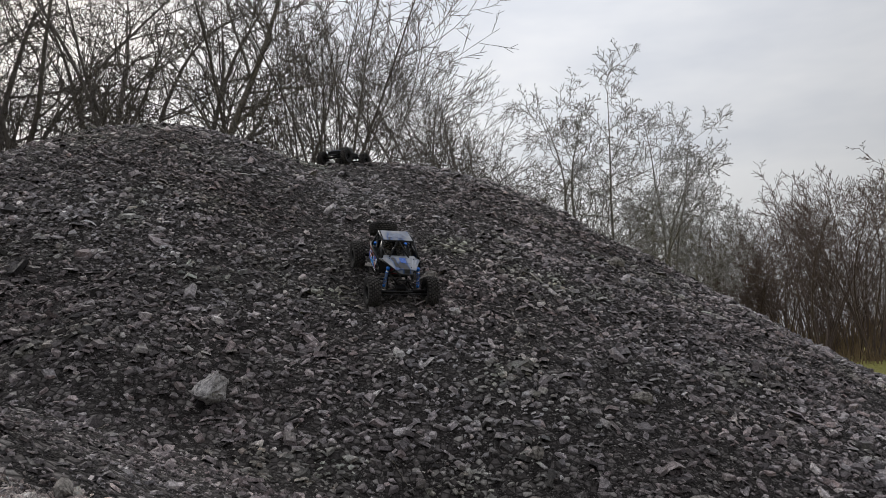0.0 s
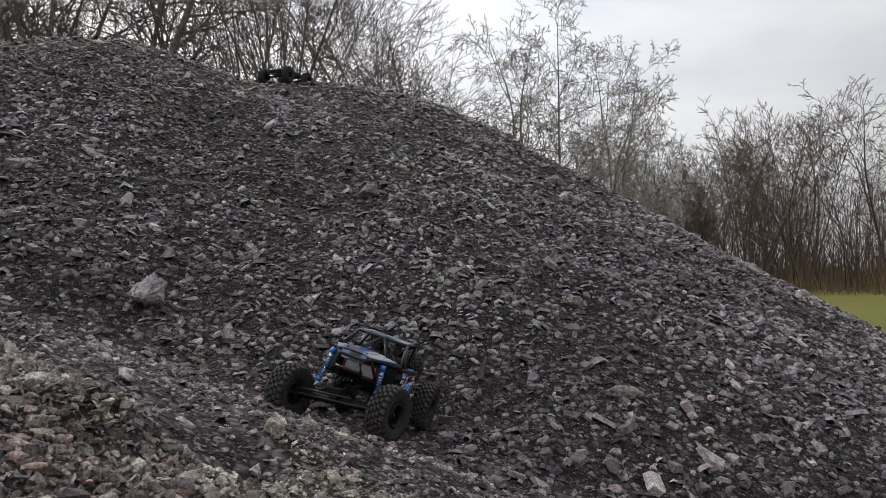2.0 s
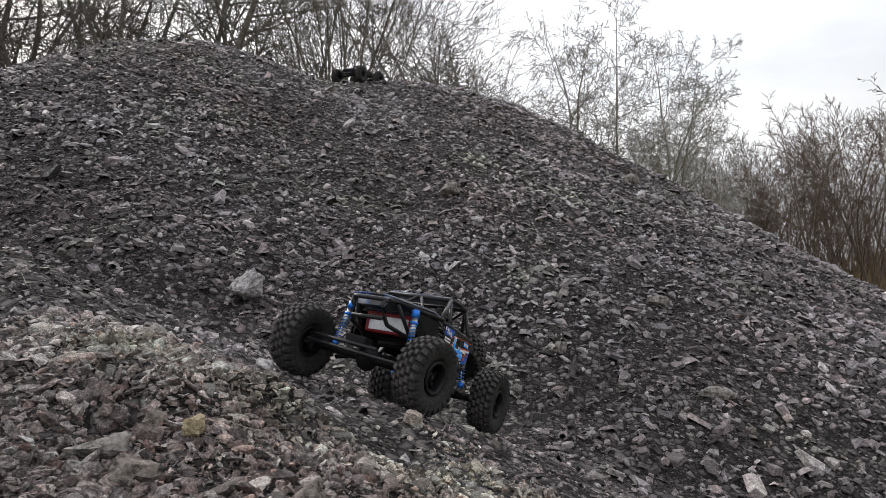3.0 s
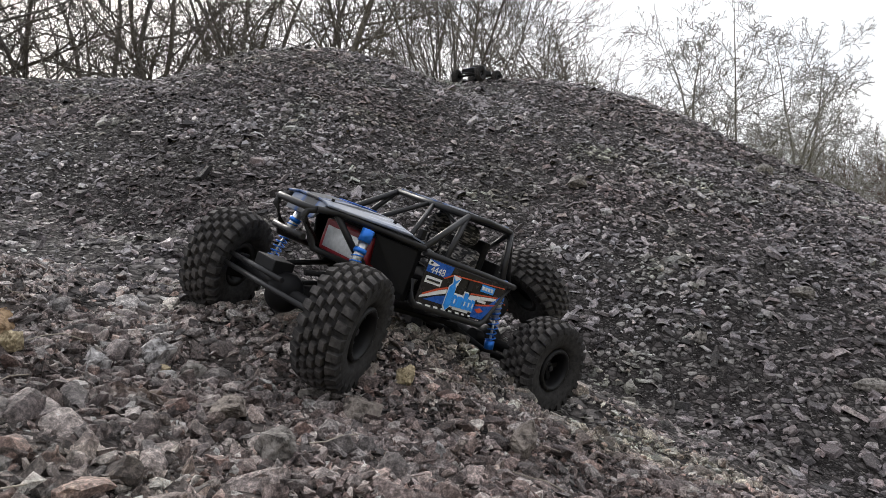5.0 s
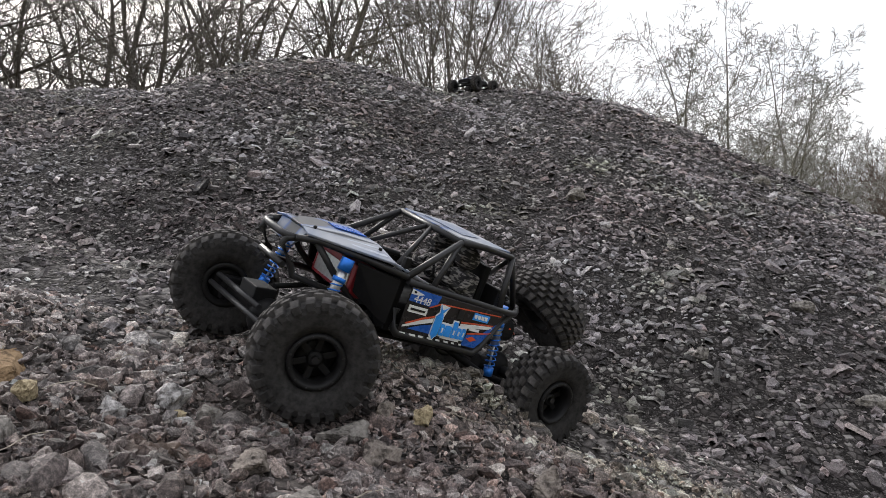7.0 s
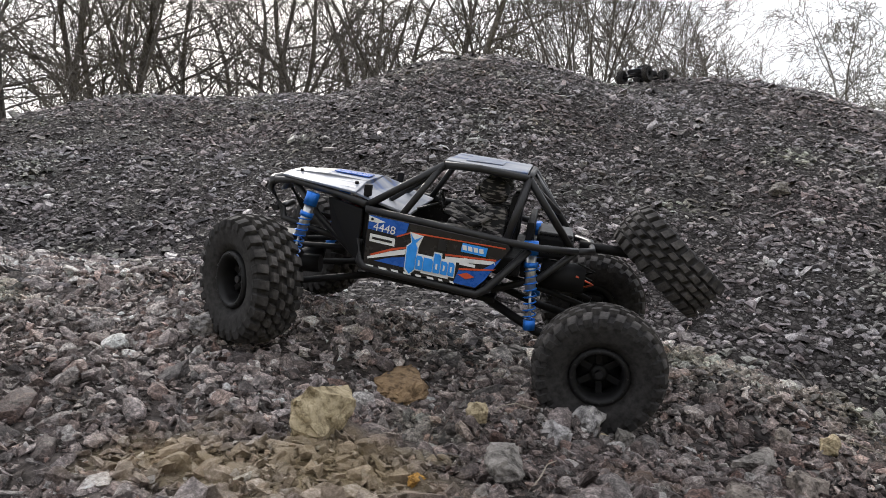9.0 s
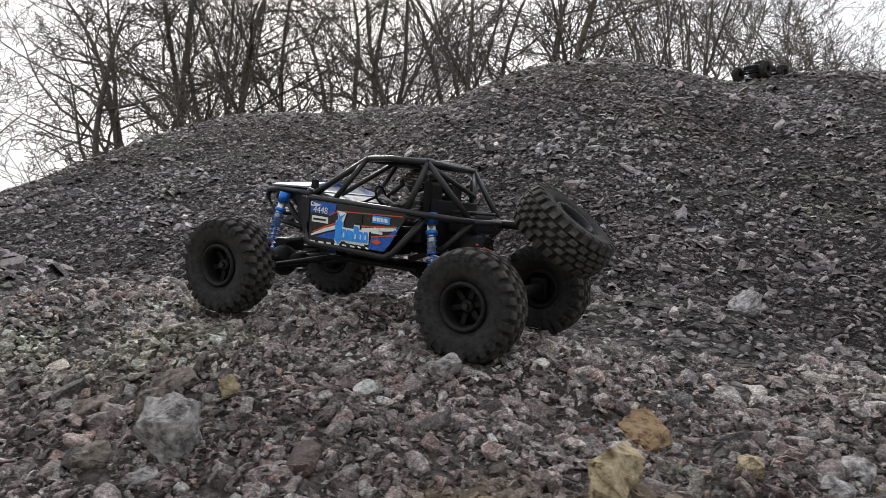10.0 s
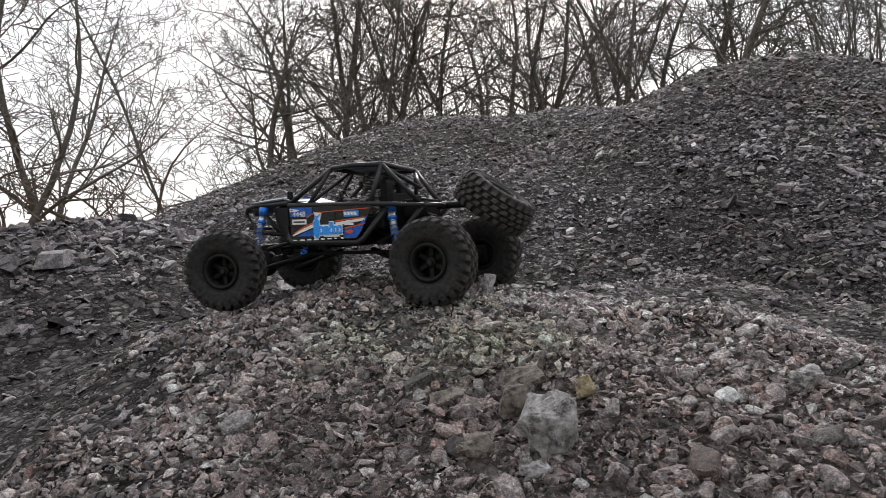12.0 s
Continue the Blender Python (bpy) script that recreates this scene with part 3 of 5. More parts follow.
plant(bare_tree("old_tree", "tall", 21, 13.0, 0.16, 1, 0.04, M_bark, "tall bare deciduous tree behind the shale heap"),
      [(31.6, 26.0, 0, 1.00), (35.4, 28.0, 77, 0.92), (27.9, 30.0, 154, 1.00), (40.6, 25.0, 231, 0.88), (22.6, 27.0, 308, 0.95), (45.6, 24.0, 25, 1.0), (50.3, 23.5, 102, 0.92), (47.8, 25.0, 200, 1.05), (19.7, 28.0, 250, 1.05), (43.0, 23.0, 285, 1.05), (51.4, 22.5, 15, 0.92)], "tall bare deciduous trees behind the heaps")
plant(bare_tree("pale_tree", "tall", 47, 13.0, 0.2, 1, 0.03, M_pale_bark, "bare deciduous tree with pale trunk behind the heap"),
      [(18.0, 23.0, 40, 1.00), (25.3, 25.0, 160, 0.90)], "bare trees with pale trunks")
plant(bare_tree("forked_tree", "forked", 41, 12.0, 0.12, 2, 0.2, M_bark, "bare forked deciduous tree with rising limbs"),
      [(33.6, 24.0, 256, 1.00), (29.8, 22.5, 333, 0.85), (44.3, 24.0, 50, 0.95), (48.8, 22.5, 310, 0.95), (21.5, 25.0, 150, 0.92), (38.0, 31.0, 204, 1.05), (16.1, 26.5, 281, 0.85), (67.4, 17.0, 60, 0.80), (70.0, 15.0, 200, 0.7)], "bare forked deciduous trees")
plant(bare_tree("fan_shrub", "shrub", 24, 12.0, 0.055, 17, 0.42, M_bark, "leafless fan-shaped shrub with many thin stems"),
      [(10.2, 21.5, 73, 1.00), (30.9, 22.0, 20, 0.60)], "leafless fan-shaped shrubs")
plant(bare_tree("slender_tree", "sapling", 25, 13.5, 0.075, 1, 0.0, M_bark, "slender bare young tree with rising branches", lean=(0.12, 0.0)),
      [(6.6, 26.0, 10, 0.98), (4.6, 28.0, 330, 1.00), (2.6, 27.0, 15, 1.02), (0.6, 28.5, 350, 1.06), (-1.4, 28.0, 20, 0.96), (8.0, 29.0, 190, 1.05), (57.3, 21.0, 165, 0.78), (26.6, 22.0, 44, 1.10),
       (36.7, 23.0, 121, 0.95), (41.6, 22.0, 198, 0.85), (33.0, 29.0, 275, 1.20), (48.8, 23.0, 352, 0.70), (39.4, 24.0, 146, 1.0), (3.6, 25.0, 25, 1.0), (14.4, 24.0, 140, 0.95), (-3.2, 29.0, 12, 0.88), (-4.8, 31.0, 350, 0.86), (-6.6, 33.0, 30, 0.86), (1.6, 25.5, 5, 0.86), (-0.4, 26.0, 342, 0.82)], "slender bare young trees")
plant(bare_tree("crooked_tree", "crooked", 23, 5.2, 0.085, 2, 0.3, M_red_bark, "low crooked bare tree with reddish dark bark"),
      [(59.8, 15.5, 177, 0.95), (69.6, 14.0, 140, 1.2)], "low crooked bare trees")
plant(bare_tree("low_shrub", "bush", 28, 5.2, 0.035, 9, 0.6, M_bark, "low leafless grey-brown shrub"),
      [(-3.6, 27.0, 46, 1.50), (-5.6, 29.0, 123, 1.40), (-7.4, 31.0, 200, 1.35), (3.4, 24.0, 277, 1.30), (7.4, 22.5, 354, 1.00), (-1.8, 25.0, 71, 1.30), (54.0, 18.0, 148, 0.70), (51.6, 19.0, 225, 0.95), (47.0, 20.0, 302, 1.10), (38.8, 21.0, 80, 1.0), (63.8, 18.0, 120, 0.5)], "low leafless grey-brown shrubs")
plant(bare_tree("birch_tree", "birch", 26, 16.0, 0.16, 3, 0.2, M_birch, "pale bare birch with fine twigs"),
      [(-9.7, 40.0, 223, 1.00), (-14.4, 40.5, 300, 0.86), (-12.4, 46.0, 17, 0.80), (-17.4, 45.0, 94, 0.66)], "pale bare birches")
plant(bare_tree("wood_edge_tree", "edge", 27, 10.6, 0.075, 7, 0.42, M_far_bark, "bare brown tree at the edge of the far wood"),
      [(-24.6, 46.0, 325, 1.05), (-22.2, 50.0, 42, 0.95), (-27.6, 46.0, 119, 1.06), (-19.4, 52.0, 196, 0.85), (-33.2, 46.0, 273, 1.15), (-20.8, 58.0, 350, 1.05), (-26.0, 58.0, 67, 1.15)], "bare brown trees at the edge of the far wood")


def far_wood():
    """The brown wood behind the field, too thick to count."""
    rng = random.Random(31)
    out = []
    spec = dict(SPECS["edge"], depth=1, steps=(6, 2, 1, 1, 1))
    for _ in range(760):
        turn, far = radians(rng.uniform(-2, 62)), rng.uniform(50, 85)
        x, y = far * math.sin(turn), far * math.cos(turn)
        grow(rng, Vector((x, y, -0.2)), Vector((rng.gauss(0, 0.12), rng.gauss(0, 0.12), 1)), rng.uniform(6.0, 10.5), rng.uniform(0.04, 0.09), 0, spec, out)
    low = dict(spec, depth=0, steps=(3, 1, 1, 1, 1))
    for _ in range(3400):
        turn, far = radians(rng.uniform(-2, 62)), rng.uniform(47, 80)
        grow(rng, Vector((far * math.sin(turn), far * math.cos(turn), -0.1)), Vector((rng.gauss(0, 0.25), rng.gauss(0, 0.25), 1)), rng.uniform(1.2, 5.4), rng.uniform(0.02, 0.05), 0, low, out)
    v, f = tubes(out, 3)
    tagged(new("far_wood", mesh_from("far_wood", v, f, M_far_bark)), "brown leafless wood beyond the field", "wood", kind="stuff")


def reed_belt():
    """Dry reeds and bramble along the far edge of the field."""
    rng = random.Random(32)
    out = []
    for _ in range(10000):
        turn, far = radians(rng.uniform(0, 62)), rng.uniform(40, 75)
        p = Vector((far * math.sin(turn), far * math.cos(turn), -0.02))
        high = rng.uniform(0.4, 1.3) * (0.6 + 0.5 * math.sin(turn * 30) ** 2) * (1 if far < 46 else 2.2)
        out.append((p, p + Vector((rng.gauss(0, 0.2), rng.gauss(0, 0.2), high)), 0.02, 0.008, 0))
    v, f = tubes(out, 3)
    tagged(new("dry_reeds", mesh_from("dry_reeds", v, f, M_reed)), "belt of dry tan reeds along the field's edge", "reeds", kind="stuff")


far_wood()
reed_belt()


# ---- shapes for the toy trucks ----
def pipe(points, r, sides=8):
    """A bent tube through the points, closed at both ends."""
    bm = bmesh.new()
    pts = [Vector(p) for p in points]
    rings = []
    for i, p in enumerate(pts):
        d = ((pts[min(i + 1, len(pts) - 1)] - p).normalized() + (p - pts[max(i - 1, 0)]).normalized()).normalized()
        u = d.cross(Vector((0.13, 0.21, 0.97)) if abs(d.z) < 0.9 else Vector((1, 0, 0))).normalized()
        v = d.cross(u)
        rings.append([bm.verts.new(p + (u * math.cos(a) + v * math.sin(a)) * r) for a in (2 * math.pi * k / sides for k in range(sides))])
    for a, b in zip(rings, rings[1:]):
        for k in range(sides):
            bm.faces.new((a[k], a[(k + 1) % sides], b[(k + 1) % sides], b[k])).smooth = True
    bm.faces.new(reversed(rings[0]))
    bm.faces.new(rings[-1])
    return bm


def block(lo, hi, bevel=0.002, m=None):
    """A box with rounded edges."""
    bm = bmesh.new()
    bmesh.ops.create_cube(bm, size=1)
    for v in bm.verts:
        v.co = Vector([(a + b) / 2 + c * (b - a) for a, b, c in zip(lo, hi, v.co)])
    if bevel:
        bmesh.ops.bevel(bm, geom=bm.edges[:], offset=bevel, segments=2, profile=0.6, affect="EDGES")
    if m is not None:
        bmesh.ops.transform(bm, matrix=m, verts=bm.verts)
    return bm


def sheet(outline, thick, bevel=0.0):
    """A plate from a 3D outline, thickened along its normal."""
    bm = bmesh.new()
    f = bm.faces.new([bm.verts.new(p) for p in outline])
    bm.normal_update()
    n = f.normal * thick
    res = bmesh.ops.extrude_face_region(bm, geom=[f])
    bmesh.ops.translate(bm, vec=n, verts=[g for g in res["geom"] if isinstance(g, bmesh.types.BMVert)])
    bmesh.ops.recalc_face_normals(bm, faces=bm.faces)
    if bevel:
        bmesh.ops.bevel(bm, geom=bm.edges[:], offset=bevel, segments=1, affect="EDGES")
    return bm


def lathe(profile, steps=40, close=True):
    """A ring turned about the y axis from (radius, y) pairs."""
    bm = bmesh.new()
    rings = []
    for k in range(steps):
        a = 2 * math.pi * k / steps
        rings.append([bm.verts.new((math.cos(a) * r, y, math.sin(a) * r)) for r, y in profile])
    n = len(profile)
    for a, b in zip(rings, rings[1:] + rings[:1]):
        for k in range(n if close else n - 1):
            bm.faces.new((a[k], a[(k + 1) % n], b[(k + 1) % n], b[k])).smooth = True
    bmesh.ops.recalc_face_normals(bm, faces=bm.faces)
    return bm


def rod(a, b, r, sides=12):
    return pipe([a, b], r, sides)


def join(*pieces):
    """Several bmeshes as one."""
    out = bmesh.new()
    for bm in pieces:
        me = bpy.data.meshes.new("join")
        bm.to_mesh(me)
        bm.free()
        out.from_mesh(me)
        bpy.data.meshes.remove(me)
    return out


def tread_rubber():
    """Black rubber, the tread blocks' tops and outer walls rubbed brown with dry dust."""
    m = Nodes("dusty_tyre_rubber")
    at = m.where()
    flat = m.add("Mapping")
    flat.inputs["Scale"].default_value = (1.0, 0.0, 1.0)
    m.link(at, flat.inputs["Vector"])
    out = m.add("VectorMath")
    out.operation = "LENGTH"
    m.link(flat.outputs["Vector"], out.inputs[0])
    n = m.noise(at, 170.0, 5.0)
    big = m.noise(at, 26.0, 4.0)
    top = m.ramp(out.outputs["Value"], [(0.0622, (0, 0, 0)), (0.067, (1, 1, 1))])
    col = m.ramp(n, [(0.3, (0.011, 0.0105, 0.0105)), (0.7, (0.036, 0.034, 0.034))])
    dust = m.ramp(n, [(0.3, (0.055, 0.05, 0.048)), (0.7, (0.15, 0.137, 0.13))])
    fac = m.math("ADD", m.math("MULTIPLY", top, m.ramp(big, [(0.3, (0.2, 0.2, 0.2)), (0.65, (0.78, 0.78, 0.78))])), m.math("MULTIPLY", big, 0.16), True)
    m.bump(n, 0.3, 0.0006)
    m.p.inputs["Specular IOR Level"].default_value = 0.2
    return m.done(m.mix(fac, col, dust), 0.85)


M_rubber = tread_rubber()
M_rim = plain("black_rim_plastic", (0.008, 0.008, 0.009), 0.5, scale=120.0, gloss=0.2, dust=0.05)
M_black = plain("black_plastic", (0.006, 0.006, 0.007), 0.55, scale=90.0, gloss=0.14, dust=0.05)
M_cage = plain("dark_cage_tube", (0.012, 0.012, 0.014), 0.4, scale=150.0, gloss=0.3)
M_blue_metal = plain("blue_anodised_metal", (0.012, 0.16, 0.62), 0.32, 0.35, vary=0.15, scale=150.0)
M_silver = plain("brushed_silver_metal", (0.55, 0.55, 0.55), 0.35, 0.8, vary=0.15, scale=200.0)
M_blue = plain("glossy_blue_vinyl", (0.01, 0.1, 0.46), 0.28, vary=0.12, scale=120.0)
M_sky_blue = plain("bright_blue_vinyl", (0.03, 0.32, 0.92), 0.3, vary=0.1, scale=120.0)
M_white = plain("white_vinyl", (0.84, 0.84, 0.84), 0.35, vary=0.08, scale=120.0)
M_pale_vinyl = plain("pale_silver_vinyl", (0.36, 0.385, 0.44), 0.4, vary=0.3, scale=60.0)
M_dusk = plain("dusty_blue_grey_vinyl", (0.15, 0.18, 0.26), 0.35, vary=0.4, scale=60.0)
M_red = plain("orange_red_vinyl", (0.62, 0.085, 0.03), 0.35, vary=0.1, scale=120.0)
M_panel = plain("gloss_black_panel", (0.012, 0.011, 0.012), 0.25, vary=0.2, scale=90.0)


def striped_cloth():
    """Black doll suit with worn pale stripes."""
    m = Nodes("striped_doll_cloth")
    mp = m.add("Mapping")
    mp.inputs["Scale"].default_value = (90.0, 90.0, 330.0)
    mp.inputs["Rotation"].default_value = (0.3, 0.5, 0)
    m.link(m.where(), mp.inputs["Vector"])
    return m.done(m.ramp(m.noise(mp.outputs["Vector"], 1.0, 2.0, 0.5), [(0.5, (0.012, 0.011, 0.012)), (0.6, (0.24, 0.22, 0.21))]), 0.8)


M_cloth = striped_cloth()


def streaked_shell():
    """Clear-painted shell: silver with blue and dark sweeps, reflections painted in among the graphics."""
    m = Nodes("silver_blue_shell")
    at = m.where()
    mp = m.add("Mapping")
    mp.inputs["Scale"].default_value = (8.0, 24.0, 16.0)
    mp.inputs["Rotation"].default_value = (0, 0, radians(24))
    m.link(at, mp.inputs["Vector"])
    n = m.noise(mp.outputs["Vector"], 1.0, 2.0, 0.4)
    col = m.ramp(n, [(0.38, (0.012, 0.014, 0.02)), (0.43, (0.02, 0.08, 0.27)), (0.48, (0.17, 0.2, 0.27)), (0.6, (0.31, 0.32, 0.355))])
    m.p.inputs["Specular IOR Level"].default_value = 0.35
    dirt = m.noise(at, 80.0, 5.0)
    return m.done(m.mix(m.math("MULTIPLY", dirt, 0.3), col, (0.14, 0.13, 0.12)), 0.4)


M_shell = streaked_shell()
TYRE_R, TYRE_W = 0.069, 0.052


def tyre_mesh():
    """A knobbly crawler tyre about the y axis: lugs drawn out of the carcass in two centre rows and two shoulders."""
    w = TYRE_W / 2
    R = TYRE_R - 0.0063
    half = [(R + 0.0003, 0.0036), (R, 0.0054), (R - 0.0004, 0.0126), (R - 0.0008, 0.0144), (R - 0.0038, w - 0.0012), (0.0525, w + 0.0004), (0.0405, w + 0.0002), (0.0298, 0.019)]
    cols = [(r, -y) for r, y in reversed(half)] + half
    skew = [0, 0, 0.3, 0.35, 0.2, 0.75, 0.6, 0.1, -0.1, 0.4, 0.25, 0.8, 0.65, 0.7, 0, 0]
    n, per = 25, 3
    steps = n * per
    bm = bmesh.new()
    grid = []
    for k in range(steps):
        row = []
        for (r, y), sk in zip(cols, skew):
            a = 2 * math.pi * (k / per + sk) / n
            row.append(bm.verts.new((math.cos(a) * r, y, math.sin(a) * r)))
        grid.append(row)
    lugs = []
    for k in range(steps):
        a, b = grid[k], grid[(k + 1) % steps]
        for c in range(len(cols) - 1):
            f = bm.faces.new((a[c], a[c + 1], b[c + 1], b[c]))
            f.smooth = c in (0, 1, 13, 14)
            if k % per < 2 and c in (2, 3, 5, 7, 9, 11, 12):
                lugs.append(((k // per, 2 if c in (2, 3) else 12 if c in (11, 12) else c), f))
        bm.faces.new((a[-1], a[0], b[0], b[-1]))
    groups = {}
    for key, f in lugs:
        groups.setdefault(key, []).append(f)
    for (k, c), faces in groups.items():
        res = bmesh.ops.extrude_face_region(bm, geom=faces)
        vs = [g for g in res["geom"] if isinstance(g, bmesh.types.BMVert)]
        bmesh.ops.delete(bm, geom=faces, context="FACES")
        mid = sum((v.co for v in vs), Vector()) / len(vs)
        for v in vs:
            out = Vector((v.co.x, 0, v.co.z)).normalized()
            deep = 0.0066 if abs(v.co.y) < 0.02 else 0.0046 if abs(v.co.y) < w else 0.002
            v.co += (mid - v.co) * 0.23 + out * deep + Vector((0, 0.0022 if v.co.y > 0.02 else -0.0022 if v.co.y < -0.02 else 0, 0))
    bmesh.ops.recalc_face_normals(bm, faces=bm.faces)
    return bm


def rim_mesh():
    """A six-spoke beadlock rim, face towards +y."""
    ring = lathe([(0.0345, 0.0175), (0.0345, 0.0225), (0.0315, 0.0245), (0.0285, 0.0235), (0.0265, 0.017), (0.0255, -0.018), (0.0335, -0.019), (0.0335, -0.012), (0.028, -0.008), (0.0285, 0.012)], 36)
    # hub, then a solid disc added behind the spokes to stand for the hollow's shade
    pieces = [ring, lathe([(0.0015, 0.001), (0.009, 0.001), (0.0105, 0.008), (0.008, 0.0115), (0.0015, 0.0115)], 18), lathe([(0.001, 0.002), (0.026, -0.002), (0.026, -0.005), (0.001, -0.003)], 24)]
    for k in range(6):
        turn = Matrix.Rotation(2 * math.pi * k / 6, 4, "Y")
        pieces.append(block((0.007, 0.0015, -0.0042), (0.0275, 0.0065, 0.0042), 0.0014, turn))
    rim = join(*pieces)
    for v in rim.verts:
        v.co.x, v.co.z = v.co.x * 0.88, v.co.z * 0.88
    return rim


def bolts_mesh():
    pieces = []
    for k in range(12):
        a = 2 * math.pi * k / 12
        c = Vector((math.cos(a) * 0.0275, 0.0238, math.sin(a) * 0.0275))
        pieces.append(rod(c, c + Vector((0, 0.0014, 0)), 0.0011, 6))
    return join(*pieces)


WHEEL_MESHES = {}


def wheel_unit(name, parent, side, seed=0):
    """A wheel: tyre, rim, bolts and hub nut. side is 1 where its face looks to +y, -1 to -y."""
    hub = new(name)
    hub.parent = parent
    flip = Matrix.Rotation(math.pi if side < 0 else 0, 4, "Z")
    for nm, make, mat, lab in (("tyre", tyre_mesh, M_rubber, "dusty black lugged rubber tyre"), ("rim", rim_mesh, M_rim, "black six-spoke beadlock rim"), ("rim_bolts", bolts_mesh, M_cage, ""),
                               ("hub_nut", lambda: rod((0, 0.0115, 0), (0, 0.0155, 0), 0.0042, 6), M_cage, "small dark hub nut")):
        if nm not in WHEEL_MESHES:
            WHEEL_MESHES[nm] = part(nm, make(), mat, hub, lab)
            ob = WHEEL_MESHES[nm]
        else:
            ob = tagged(new(nm, WHEEL_MESHES[nm].data), lab)
            ob.parent = hub
        ob.matrix_basis = flip
    return hub


# ---- the crawler that drives ----
truck = tagged(new("rock_crawler"), "black and blue toy rock crawler with tubular cage, dusty tyres", "toy truck")


def mirrored(points):
    return [(x, -y, z) for x, y, z in points]


def cage(points, r=0.0042, both=True, name="cage_tube"):
    part(name, pipe(points, r), M_cage, truck)
    if both:
        part(name, pipe(mirrored(points), r), M_cage, truck)


cage([(0.083, 0.09, 0.058), (0.009, 0.072, 0.111)])
cage([(0.045, 0.094, 0.052), (0.013, 0.0735, 0.107)], 0.0038)
cage([(0.009, 0.072, 0.111), (-0.03, 0.073, 0.1125), (-0.083, 0.069, 0.109)])
cage([(-0.083, 0.069, 0.109), (-0.07, 0.094, 0.044)])
cage([(-0.083, 0.069, 0.109), (-0.138, 0.048, 0.04)])
cage([(0.084, 0.096, 0.054), (-0.072, 0.098, 0.043), (-0.105, 0.088, 0.04), (-0.146, 0.05, 0.036)])
cage([(0.086, 0.096, 0.02), (0.085, 0.099, -0.003), (0.078, 0.1, -0.009), (-0.046, 0.1, -0.018), (-0.056, 0.098, -0.012), (-0.095, 0.085, 0.036)], 0.0045)
cage([(0.009, 0.072, 0.111), (0.009, -0.072, 0.111)], 0.0042, False)
cage([(-0.083, 0.069, 0.109), (-0.083, -0.069, 0.109)], 0.0042, False)
cage([(0.009, 0.004, 0.111), (0.07, 0.045, 0.06)], 0.0034)
cage([(-0.083, 0.066, 0.106), (-0.12, 0.0, 0.07)], 0.0034)
cage([(-0.138, 0.048, 0.04), (-0.138, -0.048, 0.04)], 0.004, False)
cage([(-0.146, 0.05, 0.036), (-0.164, 0.03, 0.036), (-0.164, -0.03, 0.036), (-0.146, -0.05, 0.036)], 0.004, False)
cage([(-0.06, 0.06, -0.02), (-0.11, 0.055, 0.0), (-0.146, 0.05, 0.036)], 0.0042)
cage([(0.084, 0.094, 0.058), (0.13, 0.068, 0.062), (0.183, 0.046, 0.065), (0.209, 0.039, 0.062)], 0.004)
cage([(0.183, 0.043, 0.062), (0.15, 0.05, 0.03), (0.1, 0.055, -0.008), (0.078, 0.06, -0.014)], 0.004)
cage([(0.207, 0.037, 0.061), (0.215, 0.032, 0.058), (0.218, 0.03, 0.05), (0.2, 0.032, 0.028), (0.196, 0.037, 0.018), (0.125, 0.05, 0.008)], 0.0042, True, "bumper_tube")
cage([(0.207, 0.037, 0.061), (0.216, 0.03, 0.061), (0.219, 0.02, 0.061), (0.219, -0.02, 0.061), (0.216, -0.03, 0.061), (0.207, -0.037, 0.061)], 0.0042, False, "bumper_tube")
cage([(0.210, 0.032, 0.027), (0.210, -0.032, 0.027)], 0.0038, False, "bumper_tube")

# skid, tub and firewall
part("skid_plate", sheet([(0.085, 0.05, -0.026), (-0.065, 0.05, -0.032), (-0.065, -0.05, -0.032), (0.085, -0.05, -0.026)], -0.006, 0.001), M_black, truck, "scuffed black plastic skid plate")
part("cockpit_floor", block((-0.088, -0.084, 0.004), (0.08, 0.084, 0.024), 0.003), M_black, truck)
part("firewall", block((0.078, -0.085, -0.012), (0.088, 0.085, 0.055), 0.002), M_black, truck)
part("rear_bulkhead", block((-0.096, -0.062, 0.0), (-0.088, 0.062, 0.062), 0.002), M_black, truck)
for s in (1, -1):
    part("inner_fender", sheet([(0.088, 0.088 * s, 0.052), (0.135, 0.062 * s, 0.056), (0.128, 0.06 * s, 0.02), (0.098, 0.082 * s, 0.0), (0.088, 0.088 * s, -0.004)], 0.003 * s, 0.0006), M_black, truck, "black inner fender")
    part("seat", join(block((-0.07, 0.012 * s - 0.018 + 0.018 * s, 0.024), (-0.02, 0.012 * s + 0.018 + 0.018 * s, 0.036), 0.004),
                      block((-0.078, 0.012 * s - 0.017 + 0.018 * s, 0.03), (-0.066, 0.012 * s + 0.017 + 0.018 * s, 0.086), 0.004)), M_black, truck, "moulded black bucket seat")
part("cowl", sheet([(0.083, 0.08, 0.0595), (0.04, 0.078, 0.05), (0.04, -0.078, 0.05), (0.083, -0.08, 0.0595)], 0.003, 0.0006), M_shell, truck, "silver-grey cowl")
wheel_ring = bmesh.new()
for k in range(20):
    a, b = 2 * math.pi * k / 20, 2 * math.pi * (k + 1) / 20
    piece = pipe([(0.012 + 0.004 * math.sin(a), 0.03 + 0.0125 * math.cos(a), 0.064 + 0.0125 * math.sin(a)), (0.012 + 0.004 * math.sin(b), 0.03 + 0.0125 * math.cos(b), 0.064 + 0.0125 * math.sin(b))], 0.0016, 6)
    wheel_ring = join(wheel_ring, piece)
steering_wheel = part("steering_wheel", wheel_ring, M_black, truck)
